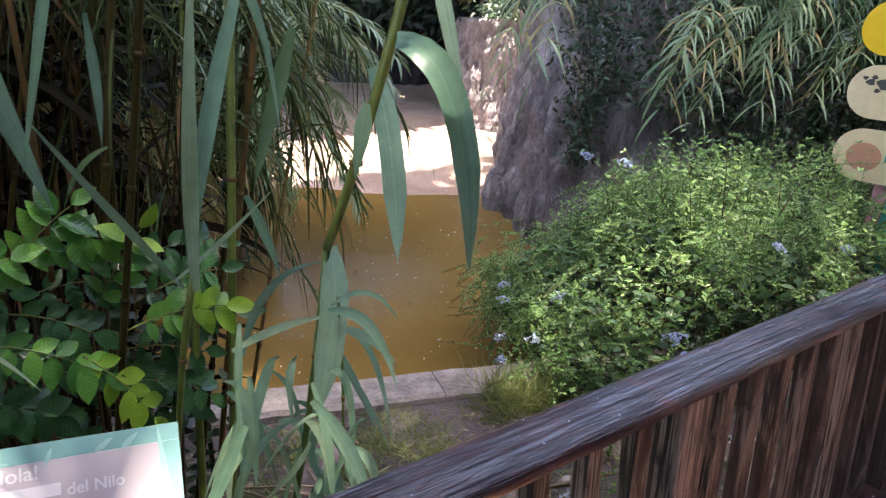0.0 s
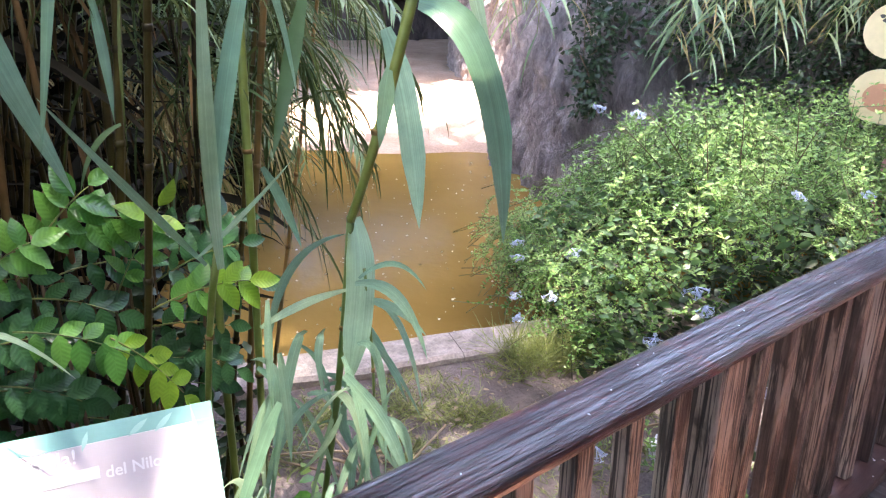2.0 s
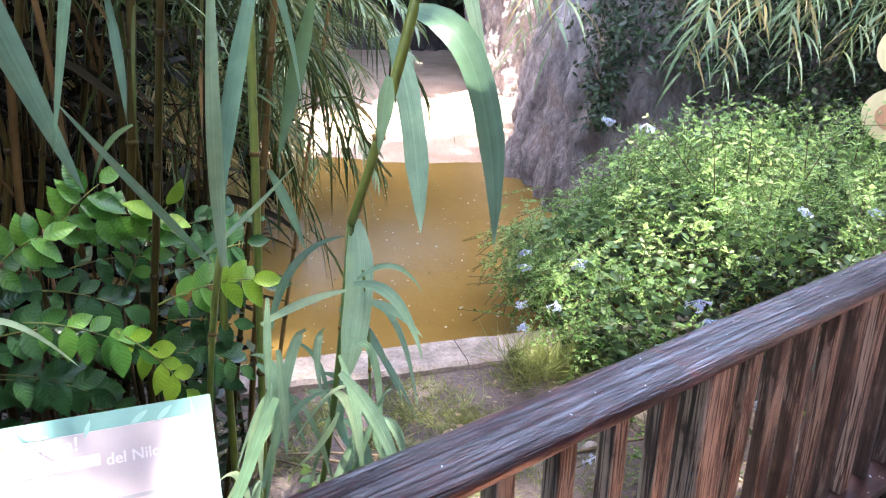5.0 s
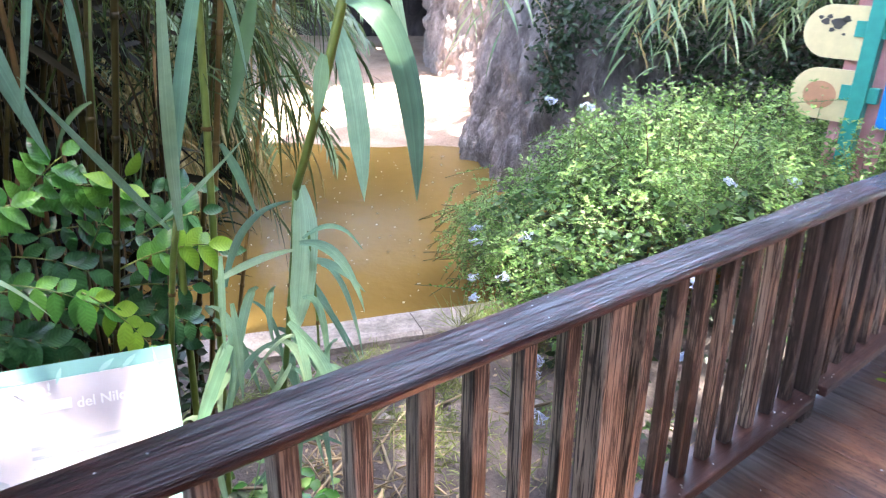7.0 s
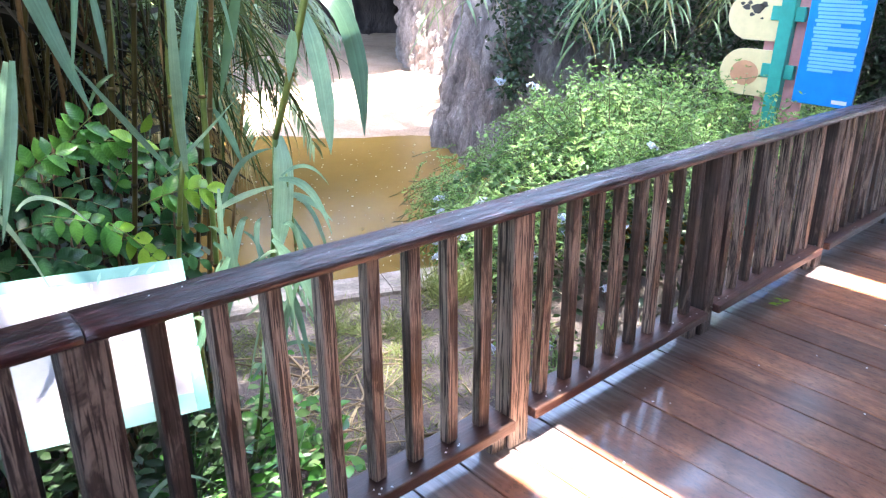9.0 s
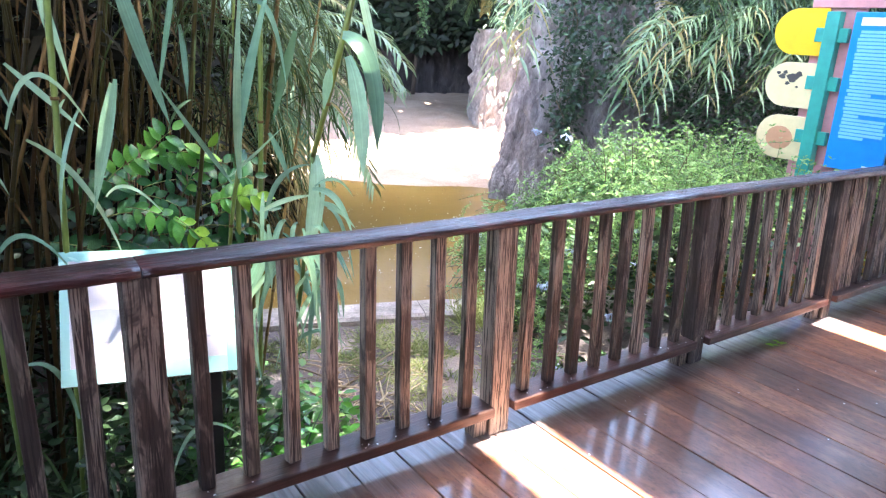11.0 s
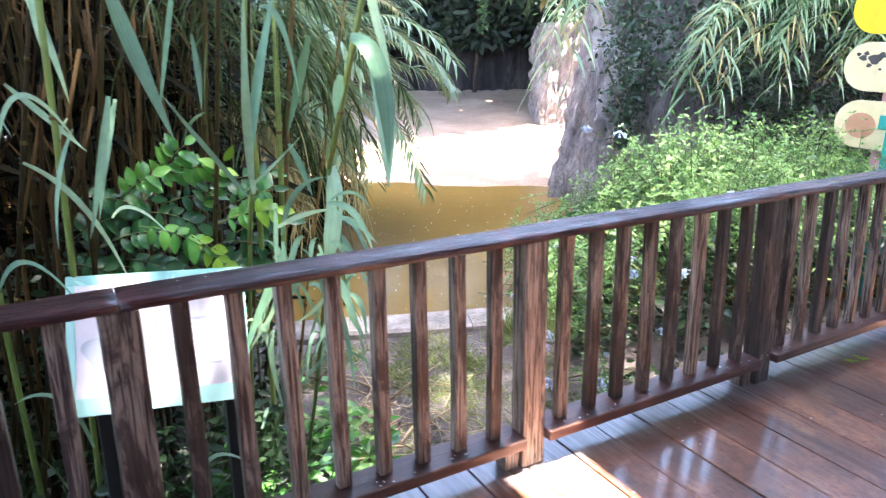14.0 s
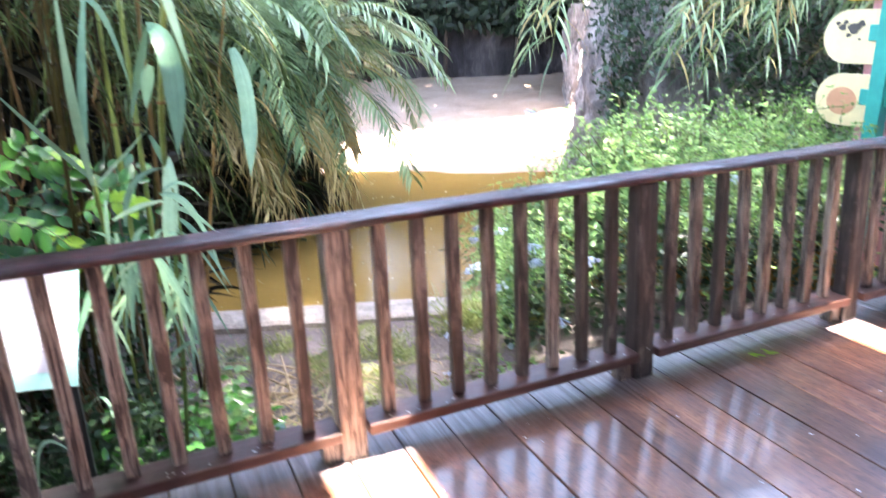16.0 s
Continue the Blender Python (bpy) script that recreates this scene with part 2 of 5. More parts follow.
M_BARK = rough_mat("dark_bark", [(0.02, 0.014, 0.01), (0.05, 0.035, 0.025), (0.10, 0.07, 0.05)], 4.0, 40.0, 0.9, 0.8, 0.02, (1, 1, 0.3))
M_CANE = leaf("cane_green_brown", (0.016, 0.012, 0.005), (0.074, 0.059, 0.018), 0.45, 0.0)
M_CANE_DRY = leaf("cane_dry", (0.065, 0.036, 0.014), (0.21, 0.14, 0.055), 0.5, 0.0)
M_STEM = leaf("stem_green", (0.10, 0.17, 0.04), (0.22, 0.26, 0.06), 0.35, 0.05)
M_REED = leaf("reed_blade", (0.10, 0.18, 0.10), (0.20, 0.31, 0.17), 0.36, 0.28)
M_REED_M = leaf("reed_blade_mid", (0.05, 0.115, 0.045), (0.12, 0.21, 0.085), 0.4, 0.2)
# Reed blade with the shade of the bed put into its colour.
M_REED_SHADE = leaf("reed_blade_shaded", (0.009, 0.022, 0.008), (0.036, 0.062, 0.022), 0.5, 0.12)
M_BLADE = leaf("reed_blade_bloom", (0.12, 0.25, 0.16), (0.24, 0.40, 0.29), 0.28, 0.36)
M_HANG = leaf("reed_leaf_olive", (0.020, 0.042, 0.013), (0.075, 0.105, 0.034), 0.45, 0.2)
M_SHEATH = leaf("dry_reed_sheath", (0.024, 0.014, 0.006), (0.125, 0.078, 0.032), 0.7, 0.05)
# Near-black blades: the dark between the canes put into a colour.
M_SHADE_FILL = leaf("shade_fill_leaf", (0.006, 0.006, 0.003), (0.016, 0.014, 0.007), 0.9, 0.0)
for m in (M_SHADE_FILL, M_REED_SHADE, M_HANG, M_SHEATH):
    m.node_tree.nodes["Principled BSDF"].inputs["Specular IOR Level"].default_value = 0.12
for m in (M_SHADE_FILL, M_CANE, M_CANE_DRY, M_REED_SHADE):
    m.node_tree.nodes["Principled BSDF"].inputs["Specular IOR Level"].default_value = 0.15
veined(M_BLADE, None, long_veins, 0.26, 0.5, 0.002)
M_BLADE_L = veined(leaf("reed_blade_light", (0.20, 0.35, 0.22), (0.34, 0.49, 0.33), 0.28, 0.42), None, long_veins, 0.26, 0.5, 0.002)
M_PLUME = leaf("reed_spray_pale", (0.16, 0.26, 0.14), (0.33, 0.42, 0.23), 0.4, 0.3)
M_REED_Y = leaf("reed_blade_dry", (0.22, 0.17, 0.06), (0.42, 0.34, 0.15), 0.6, 0.25)
M_PALM = leaf("palm_leaflet", (0.065, 0.13, 0.058), (0.19, 0.285, 0.145), 0.35, 0.2)
M_GLOSS = leaf("glossy_leaf", (0.028, 0.11, 0.024), (0.085, 0.25, 0.05), 0.24, 0.22)
M_LEAFLET = veined(leaf("glossy_veined_leaf", (0.036, 0.15, 0.032), (0.12, 0.31, 0.058), 0.19, 0.24), None, side_veins, 0.09, 0.4, 0.0012)
# Leaflet copy with the shade of the back sprays put into its colour.
M_SHADE_V = veined(leaf("shaded_veined_leaf", (0.020, 0.085, 0.032), (0.055, 0.165, 0.060), 0.20, 0.12), None, side_veins, 0.09, 0.4, 0.0012)
M_YOUNG_V = veined(leaf("young_veined_leaf", (0.16, 0.34, 0.03), (0.26, 0.46, 0.05), 0.3, 0.35), None, side_veins, 0.08, 0.4, 0.0012)
for m in (M_LEAFLET, M_YOUNG_V):
    m.node_tree.nodes["Principled BSDF"].inputs["Specular IOR Level"].default_value = 0.6
M_YOUNG = leaf("young_leaf", (0.16, 0.34, 0.03), (0.26, 0.46, 0.05), 0.35, 0.35)
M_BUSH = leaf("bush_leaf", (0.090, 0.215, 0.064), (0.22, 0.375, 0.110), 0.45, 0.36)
# Bush leaf with the shade of the bush's inside put into it.
M_BUSH_SHADE = leaf("bush_leaf_shaded", (0.05, 0.12, 0.045), (0.11, 0.21, 0.08), 0.45, 0.28)
M_TWIG_G = leaf("green_twig", (0.08, 0.09, 0.04), (0.16, 0.17, 0.07), 0.6, 0.0)
M_SHOOT = leaf("young_shoot_leaf", (0.14, 0.275, 0.070), (0.26, 0.41, 0.125), 0.42, 0.35)
# Dark vine green, also painted shade inside bush, shrub and undergrowth.
M_VINE_SHADE = leaf("vine_and_shade_leaf", (0.012, 0.032, 0.014), (0.034, 0.074, 0.027), 0.45, 0.15)
# Far hedge leaf, its shade put into a near-black green.
M_FAR = leaf("far_shaded_leaf", (0.006, 0.013, 0.007), (0.020, 0.040, 0.016), 0.6, 0.1)
M_GRASS = leaf("grass_blade", (0.09, 0.15, 0.04), (0.27, 0.30, 0.11), 0.5, 0.3)
M_STRAW = leaf("straw", (0.17, 0.125, 0.08), (0.36, 0.285, 0.19), 0.7, 0.1)
M_SPECK = leaf("pale_speck", (0.35, 0.30, 0.2), (0.7, 0.66, 0.55), 0.6, 0.1)
M_TWIG = leaf("twig", (0.06, 0.035, 0.02), (0.14, 0.09, 0.05), 0.7, 0.0)
M_FLOWER = leaf("pale_blue_petal", (0.38, 0.48, 0.80), (0.58, 0.66, 0.88), 0.5, 0.35)
M_WHITE = paint("white_print", (0.86, 0.85, 0.86), 0.3, 0.05)
M_PINKP = paint("pale_pink_print", (0.62, 0.57, 0.59), 0.3, 0.06)
M_MINT = paint("mint_print", (0.24, 0.50, 0.46), 0.3, 0.15)
M_MINT_L = paint("light_mint_print", (0.36, 0.62, 0.56), 0.3, 0.1)
M_GREYP = paint("grey_print", (0.42, 0.44, 0.48), 0.4, 0.15)
M_STEEL = paint("dark_steel", (0.03, 0.03, 0.033), 0.5, 0.3)
M_YELLOW = paint("yellow_paint", (0.80, 0.50, 0.01), 0.4, 0.12)
M_CREAM = paint("cream_paint", (0.78, 0.62, 0.33), 0.45, 0.15)
M_ORANGE = paint("faded_orange", (0.62, 0.30, 0.16), 0.5, 0.2)
M_PINK = paint("faded_pink_paint", (0.62, 0.28, 0.28), 0.5, 0.2)
M_GREEN = paint("sea_green_paint", (0.03, 0.34, 0.27), 0.45, 0.2)
M_BLUE = paint("bright_blue_paint", (0.003, 0.26, 0.74), 0.35, 0.12)
M_LBLUE = paint("light_blue_print", (0.20, 0.55, 0.75), 0.4, 0.1)
M_DARKP = paint("dark_print", (0.07, 0.06, 0.05), 0.5, 0.2)

# muddy pond water
M_WATER, nt, ns, ln, p = nodes_of("muddy_water")
v = coords(nt, (1, 1, 1), False)
n1, n2 = noise_tex(nt, v, 0.55, 4.0, 0.6), noise_tex(nt, v, 7.0, 3.0, 0.55)
ln.new(ramp(nt, n1, [(0.3, (0.146, 0.093, 0.025)), (0.7, (0.205, 0.133, 0.039))]), p.inputs["Base Color"])
p.inputs["Roughness"].default_value, p.inputs["IOR"].default_value = 0.09, 1.33
p.inputs["Specular IOR Level"].default_value = 0.12
bumped(nt, p, n2, 0.3, 0.02)


# ---------------------------------------------------------------- mesh helpers
def mesh_of(name, verts, faces, mat, smooth=True):
    me = bpy.data.meshes.new(name)
    me.from_pydata([tuple(x) for x in verts], [], [tuple(f) for f in faces])
    me.materials.append(mat)
    if smooth:
        me.polygons.foreach_set("use_smooth", [True] * len(me.polygons))
    me.update()
    return me


def child(ob, parent, label=""):
    ob.parent = parent
    if label:
        ob["label"] = label
    return ob


def part(name, bm, material, parent, label=""):
    """Links a bmesh as one mesh object under a thing or part."""
    me = bpy.data.meshes.new(name)
    bm.to_mesh(me)
    bm.free()
    me.materials.append(material)
    return child(new(name, me), parent, label)


def box_bm(lo, hi, bevel=0.004, segs=2):
    bm = bmesh.new()
    c = [(a + b) / 2 for a, b in zip(lo, hi)]
    d = [b - a for a, b in zip(lo, hi)]
    bmesh.ops.create_cube(bm, size=1.0, matrix=Matrix.Translation(c) @ Matrix.Diagonal((*d, 1)))
    if bevel:
        bmesh.ops.bevel(bm, geom=bm.edges[:], offset=bevel, segments=segs, profile=0.5, affect="EDGES")
    return bm


def thing(name, label, category, at=(0, 0, 0), group="", kind=""):
    return tagged(pose_at(new(name), at), label, category, group, kind)


def pose_at(ob, at):
    ob.location = at
    return ob


class Soup:
    """Collects many small leaves or sticks into one mesh."""

    def __init__(self):
        self.v, self.f, self.n = [], [], 0

    def add(self, v, f):
        self.v.append(np.asarray(v, float))
        self.f.extend(tuple(i + self.n for i in q) for q in f)
        self.n += len(v)

    def put(self, name, mat, parent=None, kind="", label="", category="", smooth=True):
        ob = new(name, mesh_of(name, np.concatenate(self.v) if self.v else [], self.f, mat, smooth))
        if parent is not None:
            ob.parent = parent
        return tagged(ob, label, category, "", kind)


def unit(a):
    a = np.asarray(a, float)
    return a / (np.linalg.norm(a) + 1e-9)


def bezier(a, b, c, n):
    s = np.linspace(0, 1, n)[:, None]
    a, b, c = (np.asarray(q, float) for q in (a, b, c))
    return (1 - s) ** 2 * a + 2 * s * (1 - s) * b + s * s * c


def strap(pts, width, face, fold=0.25, blunt=0.35):
    """A blade along pts: widest near its base, tapering to a point, folded along the midrib."""
    n = len(pts)
    s = np.linspace(0, 1, n)
    w = width * 0.5 * np.clip(np.minimum(0.45 + s / 0.3 * 0.55, 1.0) * np.where(s < blunt, 1.0, (1 - (s - blunt) / (1 - blunt)) ** 0.7), 0.02, 1)
    tan = np.gradient(pts, axis=0)
    side = np.cross(tan, np.asarray(face, float)[None, :])
    side /= np.linalg.norm(side, axis=1)[:, None] + 1e-9
    up = np.cross(side, tan)
    up /= np.linalg.norm(up, axis=1)[:, None] + 1e-9
    v = np.empty((n, 3, 3))
    v[:, 0] = pts - side * w[:, None] + up * (w * fold)[:, None]
    v[:, 1] = pts
    v[:, 2] = pts + side * w[:, None] + up * (w * fold)[:, None]
    f = []
    for i in range(n - 1):
        a = 3 * i
        f += [(a, a + 1, a + 4, a + 3), (a + 1, a + 2, a + 5, a + 4)]
    return v.reshape(-1, 3), f


def drooping(base, out, length, droop, n=7):
    """Points of a stalk that leaves base towards out and bends to the ground."""
    pts, d = [np.asarray(base, float)], unit(out)
    step = length / (n - 1)
    for i in range(n - 1):
        pts.append(pts[-1] + d * step)
        d = unit(d + np.array((0, 0, -droop)) * (0.5 + i / n))
    return np.array(pts)


def tube(pts, r0, r1, sides=6):
    """A tapered round stick along pts."""
    n = len(pts)
    tan = np.gradient(pts, axis=0)
    v, f = [], []
    for i in range(n):
        t = unit(tan[i])
        a = unit(np.cross(t, (0.31, 0.95, 0.05) if abs(t[1]) < 0.9 else (1, 0, 0)))
        b = np.cross(t, a)
        r = r0 + (r1 - r0) * i / (n - 1)
        for k in range(sides):
            w = 2 * math.pi * k / sides
            v.append(pts[i] + r * (math.cos(w) * a + math.sin(w) * b))
    for i in range(n - 1):
        for k in range(sides):
            k2 = (k + 1) % sides
            f.append((i * sides + k, i * sides + k2, (i + 1) * sides + k2, (i + 1) * sides + k))
    f.append(tuple(range(sides))[::-1])
    f.append(tuple((n - 1) * sides + k for k in range(sides)))
    return v, f


def oval(base, along, length, width, normal, curl=0.12):
    """A pointed oval leaf of four quads."""
    a = unit(along)
    s = unit(np.cross(a, normal))
    u = np.cross(s, a)
    b = np.asarray(base, float)
    v = [b]
    for q, w in ((0.33, 0.9), (0.68, 0.75)):
        c = b + a * length * q + u * (-curl * length * q * q)
        v += [c - s * width * 0.5 * w + u * width * 0.12, c, c + s * width * 0.5 * w + u * width * 0.12]
    v.append(b + a * length - u * curl * length)
    return v, [(0, 2, 1), (0, 3, 2), (1, 2, 5, 4), (2, 3, 6, 5), (4, 5, 7), (5, 6, 7)]


def rand_dir(zlo=-1.0, zhi=1.0):
    z = rng.uniform(zlo, zhi)
    w = rng.uniform(0, 2 * math.pi)
    r = math.sqrt(max(0.0, 1 - z * z))
    return np.array((r * math.cos(w), r * math.sin(w), z))


# ---------------------------------------------------------------- the ground
CURB_P, CURB_N = np.array((2.228, 3.274)), np.array((0.321, 0.947))
SHORE_P, SHORE_N = np.array((4.55, 8.8)), np.array((0.474, 0.880))
WATER_Z, GROUND_Z = -0.80, -0.50


def height(x, y):
    """The lie of the land: bank by the deck, pond bed, sand beach beyond."""
    s1 = (x - CURB_P[0]) * CURB_N[0] + (y - CURB_P[1]) * CURB_N[1]
    s2 = (x - SHORE_P[0]) * SHORE_N[0] + (y - SHORE_P[1]) * SHORE_N[1] + 0.25 * np.sin(x * 0.9) + 0.1 * np.sin(2.3 * x + 1)
    bank = GROUND_Z + 0.03 * np.sin(2.1 * x + 0.5) * np.cos(1.7 * y)
    beach = np.where(s2 > 0, WATER_Z + 0.42 * (1 - np.exp(-s2 / 4.0)) + 0.012 * s2, WATER_Z + 0.22 * s2) + 0.02 * np.sin(3 * x + y) * np.cos(2.2 * y)
    beach = np.clip(beach, -1.5, 3.0)
    k = np.clip((s1 + 0.12) / 0.1, 0, 1)
    return bank * (1 - k) + beach * k, s1, s2


def spread(lo, a, b, hi, fine, coarse):
    left = a - np.geomspace(fine, a - lo, coarse)[::-1]
    right = b + np.geomspace(fine, hi - b, coarse)
    return np.concatenate((left, np.arange(a, b, fine), right))


gx, gy = spread(-260, -2.0, 13.0, 260, 0.14, 16), spread(-260, 0.6, 20.0, 300, 0.14, 16)
X, Y = np.meshgrid(gx, gy, indexing="ij")
Z, S1, S2 = height(X, Y)
Z = Z + np.array([noise.noise((a * 2.3, b * 2.3, 0)) for a, b in zip(X.ravel(), Y.ravel())]).reshape(X.shape) * 0.025
gv = np.stack((X, Y, Z), -1).reshape(-1, 3)
ny = len(gy)
gf = [(i * ny + j, (i + 1) * ny + j, (i + 1) * ny + j + 1, i * ny + j + 1) for i in range(len(gx) - 1) for j in range(ny - 1)]
me = mesh_of("ground", gv, gf, M_DIRT)
me.materials.append(M_SAND)
fi = np.array([f[0] for f in gf])
sandy = (S1.ravel()[fi] > 0) & (S2.ravel()[fi] > -1.5)
me.polygons.foreach_set("material_index", sandy.astype(int))
ground = tagged(new("ground", me), "damp brown earth bank and pale sand beach round a pond", "ground", kind="structure")
water_me = mesh_of("water", [(-8.0, 6.6, WATER_Z), (3.0, 2.92, WATER_Z), (8.5, 1.2, WATER_Z), (16, 6, WATER_Z), (8, 12, WATER_Z), (-8, 17, WATER_Z)], [(0, 1, 2, 3, 4, 5)], M_WATER)
tagged(new("water", water_me), "still muddy brown pond water with floating specks", "water", kind="structure")

# concrete kerb along the pond, in three lengths
kerb = thing("pond_kerb", "worn grey concrete kerb edging the muddy pond", "kerb", kind="structure")
du = np.array((0.947, -0.321))
for a, b in ((-3.6, -1.05), (-1.045, 0.62), (0.625, 2.6)):
    bm = bmesh.new()
    n = 14
    rows = []
    for i in range(n + 1):
        c = CURB_P + du * (a + (b - a) * i / n)
        wob = [0.012 * noise.noise((c[0] * 5, q * 3.0, 1.0)) for q in range(4)]
        f0, f1 = c - CURB_N * (0.29 + wob[0]), c + CURB_N * (0.0 + wob[1])
        top = -0.448 + wob[2]
        ring = [(*f0, -0.75), (*f0, top - 0.02), (*(f0 + CURB_N * 0.025), top), (*(f1 - CURB_N * 0.025), top + 0.004), (*f1, top - 0.025), (*f1, -1.3)]
        rows.append([bm.verts.new(q) for q in ring])
    for r0, r1 in zip(rows, rows[1:]):
        for k in range(6):
            bm.faces.new((r0[k], r1[k], r1[(k + 1) % 6], r0[(k + 1) % 6]))
    bm.faces.new(rows[0])
    bm.faces.new(rows[-1][::-1])
    bmesh.ops.recalc_face_normals(bm, faces=bm.faces[:])
    part("kerb_stone", bm, M_CONC, kerb)

# ---------------------------------------------------------------- rock banks
def rock_wall(name, line, z0, z1, label, step=0.09, amp=0.28, flute=1.6, lean=0.25, thick=1.6, stone=M_ROCK):
    """A fluted rock face along a line, with a rough top running back from it."""
    pts = [np.array(q, float) for q in line]
    run = []
    for a, b in zip(pts, pts[1:]):
        n = max(2, int(np.linalg.norm(b - a) / step))
        run += [a + (b - a) * i / n for i in range(n)]
    run.append(pts[-1])
    run = np.array(run)
    tan = np.gradient(run, axis=0)
    nor = np.stack((tan[:, 1], -tan[:, 0]), 1)
    for _ in range(6):
        nor[1:-1] = (nor[:-2] + nor[1:-1] + nor[2:]) / 3
    nor /= np.linalg.norm(nor, axis=1)[:, None]
    tops = [z1] * len(pts) if isinstance(z1, float) else list(z1)
    nz = int((max(tops) - z0) / step)
    gone = np.concatenate(([0.0], np.cumsum(np.linalg.norm(np.diff(run, axis=0), axis=1))))
    knots = [gone[int(np.argmin(np.linalg.norm(run - q, axis=1)))] for q in pts]
    v, f = [], []
    for i, (c, d) in enumerate(zip(run, nor)):
        z1 = float(np.interp(gone[i], knots, tops))
        for j in range(nz + 4):
            q = min(j / nz, 1.0)
            z = z0 + (z1 - z0) * q
            a = noise.noise((c[0] * flute, c[1] * flute, z * 0.35)) + 0.75 * abs(noise.noise((c[0] * 3.6, c[1] * 3.6, z * 0.6))) + 0.55 * noise.noise((c[0] * 7, c[1] * 7, z * 1.3)) + 0.42 * abs(noise.noise((c[0] * 12, c[1] * 12, z * 2.6))) + 0.26 * noise.noise((c[0] * 14, c[1] * 14, z * 9)) + 0.35 * noise.noise((c[0] * 2, c[1] * 2, z * 2.4))
            out = amp * a - lean * q + 0.35 * max(0, 0.12 - q)
            if j > nz:
                out -= thick * (j - nz) / 3
                z += 0.15 * noise.noise((c[0] * 2, c[1] * 2, j * 1.3))
            v.append((c[0] + d[0] * out, c[1] + d[1] * out, z))
    m = nz + 4
    for i in range(len(run) - 1):
        for j in range(m - 1):
            f.append((i * m + j, (i + 1) * m + j, (i + 1) * m + j + 1, i * m + j + 1))
    ob = new(name, mesh_of(name, v, f, stone))
    return tagged(ob, label, "rock wall", kind="structure")


rock_wall("rock_wall_bank", [(12.4, 14.4), (10.8, 12.9), (9.95, 11.5), (10.3, 10.6), (9.8, 9.4), (8.0, 7.8), (6.80, 6.8), (6.15, 5.5), (6.3, 4.4), (7.6, 3.3), (10.5, 2.4), (14, 1.0)], -1.3, (1.8, 1.75, 1.7, 1.8, 2.4, 2.8, 2.9, 2.9, 2.9, 2.9, 2.9, 2.9), "grey fluted rock bank beside the pond, streaked and damp", step=0.06, amp=0.26)
rock_wall("rock_wall_far", [(-14, 21), (-4, 21.5), (5, 20.6), (10.6, 19.0), (14.6, 17.4), (17, 14.5), (15.5, 12.6), (12.4, 13.0)], -0.9, 4.2, "dark shaded rock wall behind the beach", step=0.2, amp=0.55, flute=1.0, stone=M_ROCK_SHADE)

# ---------------------------------------------------------------- the deck
deck = thing("floor", "reddish-brown wet wooden deck boards laid across the walkway", "deck", kind="structure")
for k in range(2):
    part("joist", box_bm((-3.0, -4.6 + 5.1 * k, -0.24), (9.5, -4.53 + 5.1 * k, -0.042), 0.0), M_ROOF, deck)
part("edge_board", box_bm((-3.0, 0.885, -0.20), (9.5, 0.915, -0.006), 0.003), M_FASCIA, deck, "pale raw timber edge board")

# ---------------------------------------------------------------- the railing
POSTS = [-0.965 + 1.313 * i for i in range(7)]          # one of them carries the joint of the handrail
RY, RAIL_Y, LEAN = 0.765, 0.808, 0.050                   # the railing leans out a little over the bank
railing = thing("deck_railing", "dark-stained wet wooden railing with square balusters along a deck", "railing")


def cap_bm(x0, x1):
    """Handrail: a rounded plank, slightly wavy and worn."""
    bm = bmesh.new()
    prof = [(-0.048, -0.004), (-0.058, -0.001), (-0.064, 0.007), (-0.065, 0.016), (-0.060, 0.025), (-0.050, 0.031)]
    prof += [(-0.050 + 0.100 * k / 26, 0.031 + 0.004 * math.sin(math.pi * k / 26)) for k in range(1, 26)]
    prof += [(0.050, 0.031), (0.060, 0.024), (0.064, 0.014), (0.061, 0.006), (0.054, 0.0)]
    n = max(4, int((x1 - x0) / 0.03))
    rows = []
    for i in range(n + 1):
        x = x0 + (x1 - x0) * i / n
        e = 0.0015 * (i in (0, n))
        dz, dy = 0.006 * noise.noise((x * 1.1, 3, 0)), 0.007 * noise.noise((x * 0.9, 9, 0))
        # raised grain: long ridges that swerve round the knots
        row = []
        for a, b in prof:
            u = a + 0.010 * noise.noise((x * 2.2, a * 14, 5))
            ridge = (0.0016 * noise.noise((x * 0.9, u * 150, 7)) + 0.0010 * noise.noise((x * 1.6, u * 320, 8))) * min(1.0, b / 0.03)
            row.append(bm.verts.new((x, RAIL_Y + dy + a * (1 - e * 8) + 0.002 * noise.noise((x * 9, a * 60, 0)), 0.864 + dz + b * (1 - e * 4) + ridge + 0.002 * noise.noise((x * 7, a * 40, 2)))))
        rows.append(row)
    k = len(prof)
    for r0, r1 in zip(rows, rows[1:]):
        for j in range(k):
            f = bm.faces.new((r0[j], r1[j], r1[(j + 1) % k], r0[(j + 1) % k]))
            f.smooth = True
    bm.faces.new(rows[0])
    bm.faces.new(rows[-1][::-1])
    bmesh.ops.recalc_face_normals(bm, faces=bm.faces[:])
    return bm


for a, b in ((-2.3, 0.346), (0.350, 5.61), (5.613, 8.3)):
    part("handrail", cap_bm(a, b), M_CAP, railing, "rounded wet handrail plank")
for x0, x1 in zip(POSTS, POSTS[1:]):
    part("bottom_rail", box_bm((x0 + 0.0515, 0.690, 0.098), (x1 - 0.0515, 0.822, 0.140), 0.006), M_SILL, railing)
